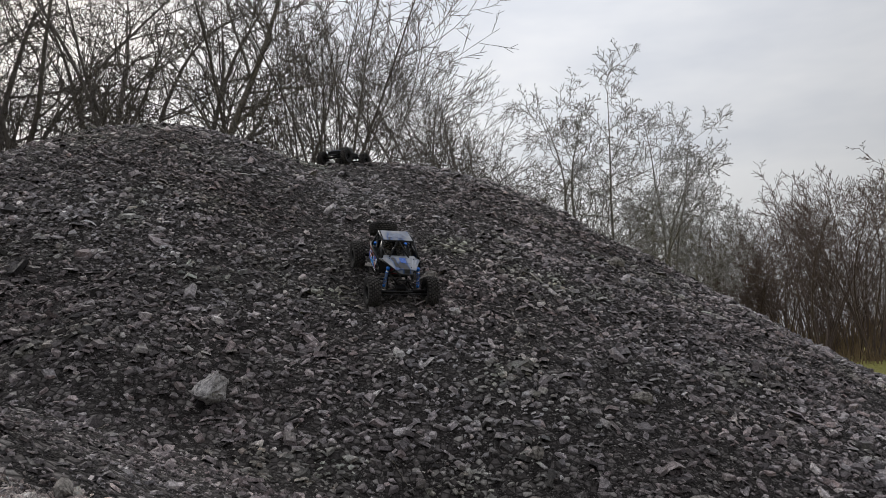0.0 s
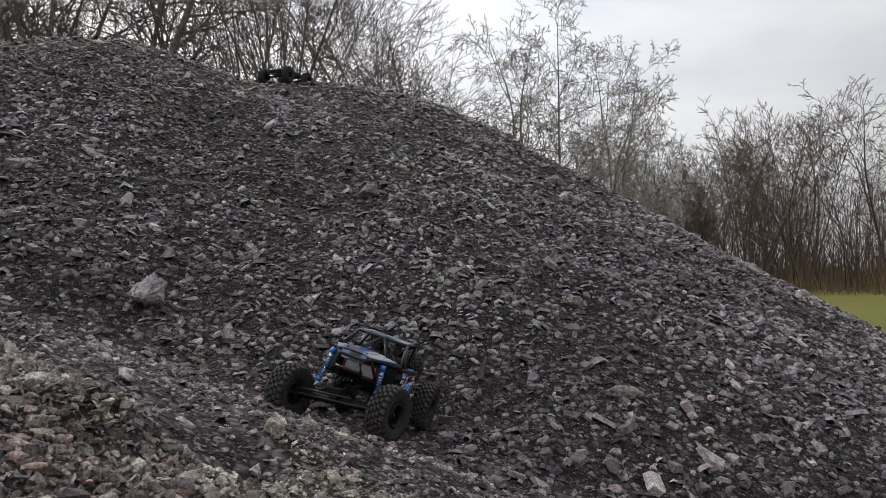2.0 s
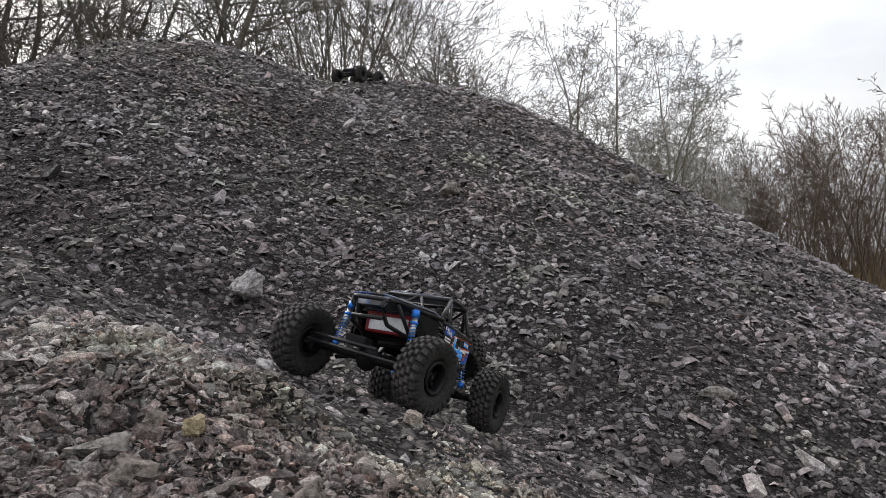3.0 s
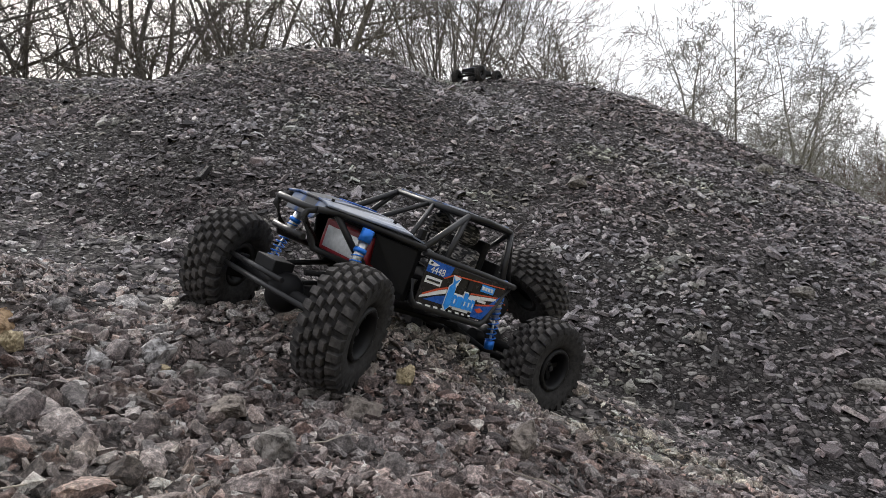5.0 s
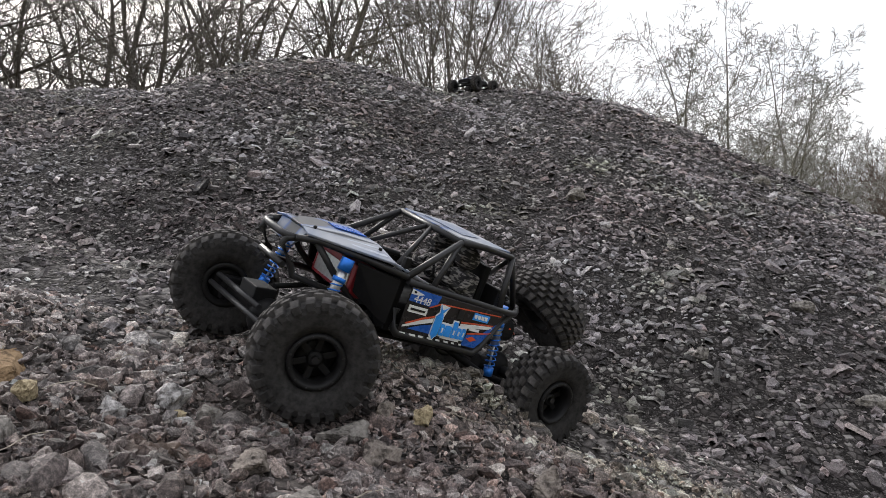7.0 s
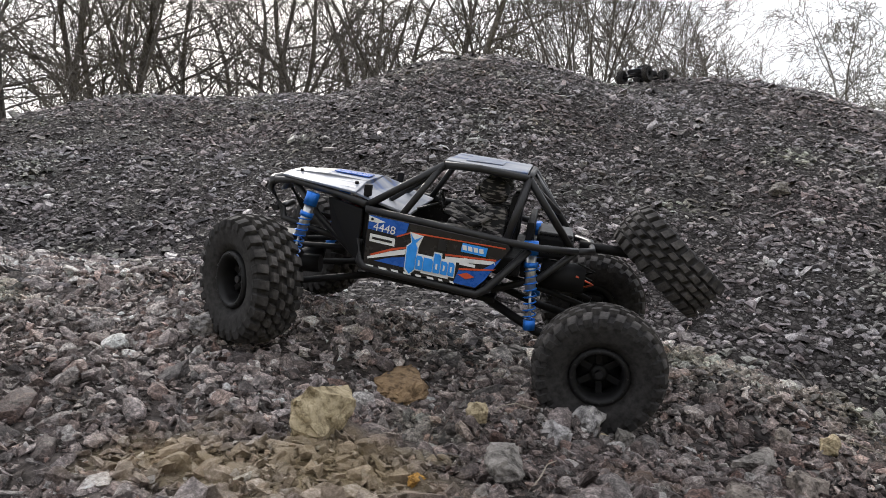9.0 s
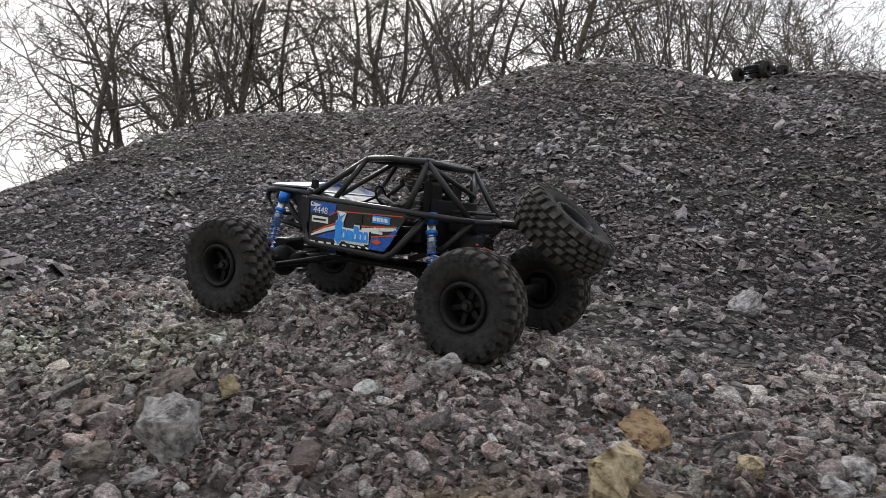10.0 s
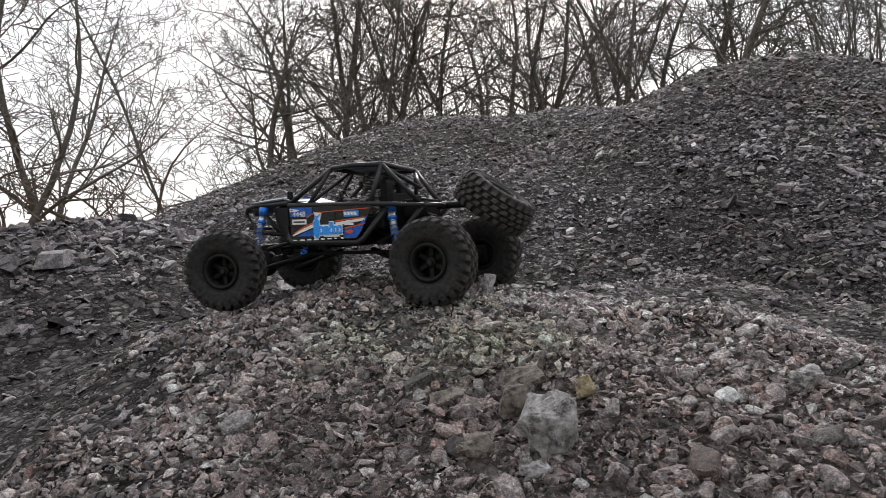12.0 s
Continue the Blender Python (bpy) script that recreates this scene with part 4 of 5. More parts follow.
part("column", rod((0.012, 0.03, 0.064), (0.045, 0.03, 0.05), 0.002, 6), M_black, steering_wheel)


def ball(c, r, squash=(1, 1, 1)):
    bm = bmesh.new()
    bmesh.ops.create_uvsphere(bm, u_segments=16, v_segments=10, radius=1)
    for v in bm.verts:
        v.co = Vector(c) + Vector((v.co.x * r * squash[0], v.co.y * r * squash[1], v.co.z * r * squash[2]))
    for f in bm.faces:
        f.smooth = True
    return bm


def driver(y):
    """A plain helmeted doll, seated."""
    part("driver_doll", join(ball((-0.045, y, 0.087), 0.0165, (1.1, 0.95, 1.0)), block((-0.028, y - 0.011, 0.08), (-0.024, y + 0.011, 0.09), 0.001),
                             block((-0.064, y - 0.019, 0.028), (-0.038, y + 0.019, 0.07), 0.006), pipe([(-0.048, y + 0.019, 0.064), (-0.028, y + 0.024, 0.048), (0.004, y + 0.012, 0.06)], 0.0055),
                             pipe([(-0.048, y - 0.019, 0.064), (-0.028, y - 0.024, 0.048), (0.004, y - 0.012, 0.06)], 0.0055), block((-0.045, y - 0.017, 0.028), (0.01, y + 0.017, 0.04), 0.005)),
         M_cloth, truck, "grey-suited helmeted driver doll")


driver(0.03)
driver(-0.03)

# hood and roof
hood = part("hood", join(sheet([(0.1, 0.085, 0.066), (0.1, 0.04, 0.074), (0.15, 0.032, 0.075), (0.197, 0.024, 0.0715), (0.199, 0.044, 0.068)], 0.0028, 0.0006),
                         sheet([(0.1, 0.04, 0.074), (0.1, -0.04, 0.074), (0.15, -0.032, 0.075), (0.15, 0.032, 0.075)], 0.0028, 0.0006), sheet([(0.15, 0.032, 0.075), (0.15, -0.032, 0.075), (0.197, -0.024, 0.0715), (0.197, 0.024, 0.0715)], 0.0028, 0.0006),
                         sheet([(0.1, -0.04, 0.074), (0.1, -0.085, 0.066), (0.199, -0.044, 0.068), (0.197, -0.024, 0.0715), (0.15, -0.032, 0.075)], 0.0028, 0.0006),
                         sheet([(0.078, 0.09, 0.061), (0.078, -0.09, 0.061), (0.1, -0.085, 0.066), (0.1, -0.04, 0.074), (0.1, 0.04, 0.074), (0.1, 0.085, 0.066)], 0.002)), M_shell, truck, "silver and blue painted hood")
part("nose_panel", sheet([(0.195, 0.036, 0.071), (0.195, -0.036, 0.071), (0.206, -0.028, 0.05), (0.206, 0.028, 0.05)], -0.0025, 0.0006), M_shell, truck, "silver and blue nose panel")
for s in (1, -1):
    for a, b, w in (((0.105, 0.066, 0.0698), (0.191, 0.034, 0.0702), 0.007), ((0.105, 0.05, 0.0726), (0.187, 0.029, 0.0716), 0.004)):
        (xa, ya, za), (xb, yb, zb) = a, b
        part("hood_stripe", sheet([(xa, (ya + w) * s, za - w * 0.18 + 0.0025), (xb, (yb + w * 0.6) * s, zb - w * 0.17 + 0.0025), (xb, yb * s, zb + 0.0025), (xa, ya * s, za + 0.0025)], 0.0008 * s), M_pale_vinyl, hood, "pale hood stripe")
part("hood_emblem", sheet([(0.105, 0.014, 0.0776), (0.105, -0.014, 0.0776), (0.148, -0.011, 0.0786), (0.148, 0.011, 0.0786)], 0.001), M_blue, hood, "dark blue emblem")
for x, y, z in ((0.108, 0.055, 0.0735), (0.108, -0.055, 0.0735), (0.183, 0.026, 0.0748), (0.183, -0.026, 0.0748)):
    part("hood_pin", rod((x, y, z - 0.002), (x, y, z + 0.003), 0.0022, 8), M_black, hood)
roof = part("roof_panel", sheet([(0.01, 0.068, 0.114), (-0.08, 0.065, 0.1125), (-0.08, -0.065, 0.1125), (0.01, -0.068, 0.114)], 0.0026, 0.0006), M_shell, truck, "glossy silver-blue roof panel")
bmesh_roof = sheet([(-0.01, 0.045, 0.1168), (-0.05, 0.03, 0.1162), (-0.05, -0.03, 0.1162), (-0.01, -0.045, 0.1168)], 0.0006)
part("roof_graphic", bmesh_roof, M_dusk, roof, "worn pale blue-grey roof graphic")
for s in (1, -1):
    part("mirror", join(block((0.083, 0.084 * s - 0.004, 0.066), (0.091, 0.084 * s + 0.004, 0.079), 0.0015), rod((0.087, 0.084 * s, 0.06), (0.087, 0.084 * s, 0.068), 0.002, 6)), M_black, truck, "small black side mirror")


def on_panel(u, v, lift, s):
    """A place on the side panel: u from its front edge back, v up from its lower edge, in metres."""
    x = 0.079 - u
    low = -0.0045 - 0.058 * u
    return (x, (0.0995 + 0.0014 * math.sin(u * 20) + lift) * s, low + v)


def decal(name, pts, material, parent, s, lift=0.0022, label=""):
    part(name, sheet([on_panel(u, v, lift, s) for u, v in pts], 0.0005 * (-1 if s > 0 else 1)), material, parent, label)


def bar_shape(u, v, w, h, lean=0.0):
    return [(u, v), (u + w, v), (u + w - lean, v + h), (u - lean, v + h)]


def lettering(text, size, m, material, parent, name):
    """Raised digits from the built-in font."""
    cu = bpy.data.curves.new("digits", "FONT")
    cu.body, cu.size, cu.extrude, cu.align_x = text, size, 0.0002, "CENTER"
    ob = bpy.data.objects.new("digits", cu)
    me = bpy.data.meshes.new_from_object(ob)
    bpy.data.objects.remove(ob)
    bpy.data.curves.remove(cu)
    me.transform(m)
    me.materials.clear()
    me.materials.append(material)
    out = new(name, me)
    out.parent = parent
    return out


def side_panel(s):
    outline = [on_panel(u, v, 0.0, s) for u, v in ((0.0, 0.0), (0.124, 0.0), (0.132, 0.01), (0.155, 0.05), (0.152, 0.054), (0.0, 0.0545))]
    panel = part("side_panel", sheet(outline, 0.0022 * (1 if s < 0 else -1) * -1, 0.0004), M_panel, truck, "gloss black side panel with racing graphics")
    decal("number_field", [(0.001, 0.0385), (0.033, 0.0375), (0.043, 0.043), (0.045, 0.0535), (0.001, 0.0535)], M_blue, panel, s, label="blue number field")
    decal("white_corner", [(0.001, 0.0468), (0.012, 0.0468), (0.02, 0.0495), (0.001, 0.053)], M_white, panel, s, 0.0028)
    decal("orange_line", [(0.034, 0.0362), (0.049, 0.0438), (0.15, 0.0489), (0.15, 0.0502), (0.048, 0.0452), (0.033, 0.0374)], M_red, panel, s, 0.0026)
    decal("sponsor_plate", bar_shape(0.004, 0.0255, 0.028, 0.0085), M_white, panel, s, label="white sponsor plate")
    decal("sponsor_text", bar_shape(0.007, 0.0285, 0.022, 0.0025), M_cage, panel, s, 0.0028)
    decal("white_sweep", [(0.004, 0.006), (0.03, 0.015), (0.045, 0.02), (0.045, 0.0255), (0.028, 0.0195), (0.004, 0.0085)], M_white, panel, s, 0.0024)
    decal("orange_sweep", [(0.008, 0.0105), (0.03, 0.0208), (0.045, 0.0265), (0.045, 0.0285), (0.028, 0.0225), (0.006, 0.0115)], M_red, panel, s, 0.0026)
    decal("blue_sweep", [(0.012, 0.0055), (0.048, 0.0055), (0.048, 0.018), (0.03, 0.013)], M_blue, panel, s, 0.0023)
    decal("white_sweep", [(0.088, 0.022), (0.142, 0.03), (0.14, 0.0335), (0.088, 0.0275)], M_white, panel, s, 0.0024)
    decal("orange_sweep", [(0.088, 0.0285), (0.142, 0.034), (0.142, 0.0358), (0.088, 0.0305)], M_red, panel, s, 0.0026)
    decal("blue_tail", [(0.1, 0.0015), (0.124, 0.0015), (0.133, 0.012), (0.147, 0.038), (0.126, 0.02), (0.104, 0.016)], M_blue, panel, s, 0.0024, "blue rear flash")
    decal("orange_sweep", [(0.104, 0.0165), (0.126, 0.0205), (0.14, 0.0235), (0.143, 0.0255), (0.126, 0.0225), (0.104, 0.0185)], M_red, panel, s, 0.0027)
    # the maker's wordmark as plain blocks: a bomb outline and six letter blocks
    decal("emblem_back", [(0.0455, 0.0035), (0.0515, -0.001), (0.0575, 0.0055), (0.1005, 0.0066), (0.1005, 0.0242), (0.0852, 0.0245), (0.0848, 0.03), (0.076, 0.03), (0.0755, 0.0242), (0.0585, 0.0242), (0.0585, 0.031), (0.0625, 0.0438), (0.0475, 0.0452), (0.0498, 0.0345), (0.0455, 0.03)], M_white, panel, s, 0.0029, "white emblem backing")
    decal("emblem", [(0.0465, 0.006), (0.0515, 0.0005), (0.0565, 0.006), (0.0575, 0.03), (0.055, 0.0345), (0.0615, 0.043), (0.056, 0.0395), (0.0535, 0.038), (0.0515, 0.04), (0.0485, 0.0442), (0.051, 0.0345), (0.0465, 0.029)], M_sky_blue, panel, s, 0.0035, "bright blue emblem")
    for u, w, h in ((0.0465, 0.0105, 0.0225), (0.0578, 0.0072, 0.0148), (0.0658, 0.0102, 0.0142), (0.0768, 0.0074, 0.0208), (0.085, 0.0072, 0.0142), (0.093, 0.0066, 0.0146)):
        v = 0.0072 + (u - 0.049) * 0.02
        decal("letter_block", [(u, v + 0.0008), (u + 0.0008, v), (u + w - 0.0008, v), (u + w, v + 0.0012), (u + w, v + h - 0.0022), (u + w - 0.0018, v + h), (u, v + h)], M_sky_blue, panel, s, 0.0042)
        if w < 0.01:
            decal("letter_hole", bar_shape(u + w * 0.36, v + 0.0042, w * 0.26, 0.006), M_white, panel, s, 0.0049)
    decal("slogan_plate", bar_shape(0.064, 0.004, 0.03, 0.0035), M_white, panel, s, 0.0026)
    decal("maker_plate", bar_shape(0.1035, 0.0365, 0.027, 0.0095, -0.001), M_sky_blue, panel, s, 0.0026, "blue maker plate")
    for k in range(4):
        decal("maker_mark", bar_shape(0.1055 + 0.006 * k, 0.039, 0.0045, 0.0048, 0.001), M_white, panel, s, 0.0033)
    decal("pale_badge", bar_shape(0.079, 0.033, 0.009, 0.0115), M_cage, panel, s, 0.0026)
    for u, v, w, h in ((0.104, 0.0225, 0.017, 0.0032), (0.108, 0.027, 0.008, 0.0035), (0.118, 0.0275, 0.006, 0.003)):
        decal("small_mark", bar_shape(u, v, w, h), M_white, panel, s, 0.0031)
    decal("diamond_mark", [(0.104, 0.0115), (0.113, 0.0085), (0.122, 0.0125), (0.113, 0.0155)], M_red, panel, s, 0.0033)
    for k, w in enumerate((0.012, 0.013, 0.011, 0.012, 0.009, 0.01, 0.006, 0.006)):
        decal("sponsor_mark", bar_shape(0.004 + 0.0145 * k * (1 - 0.012 * k), -0.0022 + 0.0004 * k, w * 0.7, 0.0022, 0.001), M_white, panel, s, 0.0028)
    part("rivet", rod(on_panel(0.005, 0.05, 0.0025, s), on_panel(0.005, 0.05, 0.0045, s), 0.0014, 8), M_black, panel)
    a, b, c = (Vector(on_panel(0.008, 0.0385, 0.0033, s)), Vector(on_panel(0.03, 0.0385, 0.0033, s)), Vector(on_panel(0.019, 0.05, 0.0033, s)))
    right = (b - a).normalized() if s > 0 else (a - b).normalized()
    up = (c - (a + b) / 2).normalized()
    up = (up - right * up.dot(right)).normalized()
    m = Matrix((right, up, right.cross(up))).transposed().to_4x4()
    m.translation = (a + b) / 2
    lettering("4448", 0.0125, m, M_white, panel, "race_digits")


side_panel(1)
side_panel(-1)


def shock(top, low, name="shock"):
    """A coil-over damper between two points."""
    a, b = Vector(top), Vector(low)
    d = (b - a)
    n = d.length
    d.normalize()
    body = part(name, rod(a + d * 0.012, a + d * n * 0.55, 0.0058), M_silver, truck, "silver damper body")
    part("cap", rod(a - d * 0.002, a + d * 0.013, 0.0078), M_blue_metal, body, "blue anodised cap")
    part("collar", rod(a + d * 0.021, a + d * 0.0265, 0.0078), M_blue_metal, body, "blue spring collar")
    part("shaft", rod(a + d * n * 0.5, b, 0.0016, 8), M_silver, body)
    part("lower_mount", rod(b - d * 0.009, b + d * 0.002, 0.0068), M_blue_metal, body, "blue spring cup")
    u = d.orthogonal().normalized()
    v = d.cross(u)
    pts = [a + d * (0.027 + (n - 0.036) * k / 56) + (u * math.cos(k * 0.9) + v * math.sin(k * 0.9)) * 0.0068 for k in range(57)]
    part("spring", pipe(pts, 0.0009, 5), M_blue_metal, body, "blue coil spring")


for s in (1, -1):
    shock((0.153, 0.068 * s, 0.056), (0.17, 0.078 * s, -0.03))
    shock((-0.096, 0.073 * s, 0.042), (-0.108, 0.08 * s, -0.05))
    part("lower_link", pipe([(0.06, 0.036 * s, -0.026), (0.18, 0.062 * s, -0.052)], 0.0042), M_black, truck)
    part("lower_link", pipe([(-0.04, 0.036 * s, -0.03), (-0.115, 0.06 * s, -0.058), (-0.18, 0.066 * s, -0.07)], 0.0052), M_black, truck)
    part("upper_link", pipe([(-0.06, 0.05 * s, 0.0), (-0.175, 0.02 * s, -0.032)], 0.0036), M_black, truck)
    part("upper_link", pipe([(0.08, 0.045 * s, 0.0), (0.183, 0.02 * s, -0.014)], 0.0036), M_black, truck)

M_pack = plain("dark_red_shrink_wrap", (0.28, 0.012, 0.02), 0.35, vary=0.15, scale=120.0)
battery = part("battery_pack", block((0.1, -0.045, 0.01), (0.13, 0.055, 0.05), 0.003), M_pack, truck, "red battery pack under the hood")
part("battery_label", block((0.1301, -0.036, 0.015), (0.1316, 0.046, 0.042), 0.0003), M_silver, battery, "silver battery label")
part("gearbox", join(block((-0.01, -0.03, -0.02), (0.06, 0.03, 0.006), 0.004), rod((-0.02, -0.02, 0.0), (-0.06, -0.02, 0.0), 0.016, 16)), M_black, truck)
radio = part("receiver_box", block((-0.142, -0.035, 0.02), (-0.1, 0.035, 0.046), 0.004), M_black, truck, "black receiver box behind the cab")
part("lid", block((-0.14, -0.033, 0.046), (-0.102, 0.033, 0.05), 0.002), M_cage, radio)
part("motor_can", rod((-0.11, 0.03, 0.002), (-0.16, 0.03, 0.002), 0.017, 18), M_black, truck, "black motor can")
for k, (y, z) in enumerate(((0.034, -0.006), (0.026, -0.004), (0.03, 0.008))):
    part("motor_wire", pipe([(-0.16, y, z), (-0.17, y + 0.006, z + 0.006), (-0.15, y + 0.012, z + 0.014)], 0.0012, 6), M_red if k == 0 else M_black, truck)
part("spare_mount", pipe([(-0.15, 0, 0.036), (-0.228, 0, 0.035)], 0.006), M_black, truck)

spare = wheel_unit("spare_wheel", truck, 1, 5)
spare.matrix_basis = pose(-0.252, 0, 0.034) @ Matrix.Rotation(radians(-38), 4, "Y") @ pose(0, 0, 0, 90, 0, 0)


def axle_unit(name, front):
    """A solid axle with its gear housing; the front one carries steering links and a servo."""
    ob = part(name, join(rod((0, -0.108, 0), (0, 0.108, 0), 0.0085, 14), ball((0.002, 0.012, 0), 0.024, (1.0, 0.85, 1.0)), rod((0, 0.012, 0), (-0.04 if front else 0.04, 0.012, 0.004), 0.011, 14)), M_black, truck, "black plastic axle housing")
    for s in (1, -1):
        part("knuckle", block((-0.012, s * 0.108 - 0.006, -0.016), (0.014, s * 0.108 + 0.006, 0.016), 0.003), M_black, ob)
        part("stub", rod((0, 0.1 * s, 0), (0, 0.13 * s, 0), 0.005, 10), M_silver, ob)
    if front:
        part("tie_rod", rod((0.03, -0.108, 0.004), (0.03, 0.108, 0.004), 0.0034, 8), M_cage, ob)
        part("drag_link", rod((0.024, -0.104, 0.016), (0.03, 0.04, 0.018), 0.0034, 8), M_cage, ob)
        part("servo", block((-0.002, -0.032, 0.014), (0.026, 0.01, 0.034), 0.002), M_black, ob, "black steering servo")
    return ob


front_axle, rear_axle = axle_unit("front_axle", True), axle_unit("rear_axle", False)
axles = [(front_axle, 0.193, 7, 8), (rear_axle, -0.185, 9, 10)]
wheels = {k: wheel_unit("wheel", truck, 1 if k[1] == "L" else -1, i) for i, k in enumerate(("FL", "FR", "RL", "RR"))}


# ---- the dark crawler parked on the ridge ----
def parked_crawler():
    top = tagged(new("parked_crawler"), "dark toy crawler parked on the ridge of the heap", "toy truck")
    part("body", join(block((-0.16, -0.066, 0.085), (0.02, 0.066, 0.132), 0.008), block((0.02, -0.062, 0.085), (0.17, 0.062, 0.124), 0.008)), M_black, top, "flat black body shell")
    cab = part("cab", join(sheet([(0.03, 0.056, 0.13), (-0.09, 0.056, 0.13), (-0.075, 0.048, 0.166), (0.0, 0.048, 0.166)], -0.002), sheet([(0.03, -0.056, 0.13), (-0.09, -0.056, 0.13), (-0.075, -0.048, 0.166), (0.0, -0.048, 0.166)], 0.002),
                           block((-0.08, -0.05, 0.164), (0.004, 0.05, 0.171), 0.002)), M_cage, top)
    part("roof_rack", block((-0.085, -0.045, 0.172), (0.0, 0.045, 0.18), 0.003), M_cloth, cab)
    part("hood_plate", block((0.04, -0.05, 0.125), (0.155, 0.05, 0.13), 0.002), M_dusk, top, "worn grey hood plate")
    part("bumper", pipe([(0.18, 0.05, 0.075), (0.2, 0.03, 0.08), (0.2, -0.03, 0.08), (0.18, -0.05, 0.075)], 0.005), M_cage, top)
    for x in (0.155, -0.155):
        part("axle", rod((x, -0.11, 0.064), (x, 0.11, 0.064), 0.009), M_black, top)
        for s in (1, -1):
            w = wheel_unit("wheel", top, s, 9)
            w.matrix_basis = pose(x, 0.125 * s, 0.065)
            part("shock", rod((x * 0.82, 0.06 * s, 0.13), (x, 0.075 * s, 0.07), 0.006), M_cage, top)
    x, y = TOP_AT
    e = 0.1
    slope = Vector((float(height(x - e, y) - height(x + e, y)), float(height(x, y - e) - height(x, y + e)), 2 * e)).normalized()
    top.matrix_basis = Matrix.Translation((x, y, float(height(x, y)) - 0.006)) @ Vector((0, 0, 1)).rotation_difference(Vector((0, 0, 1)).lerp(slope, 0.35)).to_matrix().to_4x4() @ pose(0, 0, 0, 0, 0, TOP_TURN) @ Matrix.Scale(0.84, 4)


TOP_AT, TOP_TURN = (-0.96, 5.8), 247
parked_crawler()


# ---- single stones that stand out ----
def big_stone(name, label, x, y, size, material, seed, turn=0.0, sink=0.2, lean=0.0):
    """A weathered block: a hull of corners, chipped and roughened."""
    rng = random.Random(seed)
    bm = bmesh.new()
    for _ in range(18):
        v = Vector((rng.gauss(0, 1), rng.gauss(0, 1), rng.gauss(0, 1))).normalized()
        v = Vector([math.copysign(abs(c) ** 0.84, c) for c in v])
        bm.verts.new((v.x * size[0] / 2, v.y * size[1] / 2, v.z * size[2] / 2))
    res = bmesh.ops.convex_hull(bm, input=bm.verts)
    bmesh.ops.delete(bm, geom=[g for g in res["geom_interior"] if isinstance(g, bmesh.types.BMVert)], context="VERTS")
    bmesh.ops.triangulate(bm, faces=bm.faces)
    bmesh.ops.subdivide_edges(bm, edges=bm.edges[:], cuts=5, use_grid_fill=True)
    for v in bm.verts:
        n = noise.noise(v.co * 2.6 / max(size) + Vector((seed, 0, 0))) * 0.1
        for k, amp in ((7, 0.05), (16, 0.045), (34, 0.03)):
            c = noise.noise(v.co * k / max(size) + Vector((0, seed * 3, k)))
            n += amp * (c if k > 10 else round(c * 3) / 3)
        v.co *= 1 + n * 2.1
    me = bpy.data.meshes.new(name)
    bm.to_mesh(me)
    bm.free()
    me.materials.append(material)
    ob = tagged(new(name, me), label, "stone")
    e = 0.06
    slope = Vector((float(height(x - e, y) - height(x + e, y)), float(height(x, y - e) - height(x, y + e)), 2 * e)).normalized()
    ob.matrix_basis = Matrix.Translation((x, y, float(rough(x, y)) + size[2] * (0.5 - sink))) @ slope.to_track_quat("Z", "Y").to_matrix().to_4x4() @ pose(0, 0, 0, lean, 0, turn)
    return ob


def stone_material(name, dark, light, scale=70.0):
    m = Nodes(name)
    at = m.where()
    n = m.noise(at, scale, 7.0, 0.7)
    big = m.noise(at, scale * 0.2, 3.0)
    col = m.mix(m.math("MULTIPLY", big, 0.5), m.ramp(n, [(0.38, tuple(c * 0.4 for c in dark)), (0.5, tuple((a + b) / 2 for a, b in zip(dark, light))), (0.62, light)]), dark)
    m.bump(n, 1.0, 0.008)
    m.p.inputs["Specular IOR Level"].default_value = 0.2
    return m.done(col, 0.9)


M_pale = stone_material("pale_grey_stone", (0.2, 0.188, 0.186), (0.7, 0.665, 0.65))
M_tan = stone_material("tan_sandstone", (0.4, 0.315, 0.19), (0.66, 0.56, 0.385), 90.0)
M_brown = stone_material("brown_slag_rock", (0.12, 0.1, 0.088), (0.4, 0.345, 0.3))
M_ochre = stone_material("ochre_brown_stone", (0.26, 0.17, 0.095), (0.42, 0.29, 0.17), 90.0)
M_orange = stone_material("orange_stone", (0.5, 0.26, 0.07), (0.72, 0.42, 0.12), 120.0)
M_slate = stone_material("grey_slate", (0.12, 0.108, 0.098), (0.45, 0.415, 0.38))

big_stone("boulder", "pale grey concrete-like block on the dark slope", -0.820, 2.521, (0.127, 0.091, 0.127), M_pale, 1, 18, 0.1)
big_stone("boulder", "tan sandstone lump in tan grit", -0.738, 0.408, (0.078, 0.048, 0.064), M_tan, 2, 42, 0.12)
big_stone("flat_stone", "flat grey slate slab high on the slope", 0.861, 4.435, (0.133, 0.065, 0.062), M_slate, 3, -10, 0.1)
big_stone("flat_stone", "long flat slate slab low on the slope", 0.715, 2.426, (0.144, 0.062, 0.038), M_slate, 4, -16, 0.1)
big_stone("boulder", "pale stone half-way up the slope", -0.167, 3.570, (0.101, 0.072, 0.074), M_slate, 5, 2, 0.1)
big_stone("boulder", "small pale stone on the slope", -1.046, 3.547, (0.048, 0.034, 0.043), M_pale, 6, 16, 0.1)
big_stone("boulder", "small pale stone below the middle of the slope", -0.041, 3.318, (0.057, 0.041, 0.050), M_pale, 7, 0, 0.1)
big_stone("boulder", "grey stone low on the slope", 0.663, 2.950, (0.083, 0.057, 0.055), M_slate, 8, -12, 0.1)
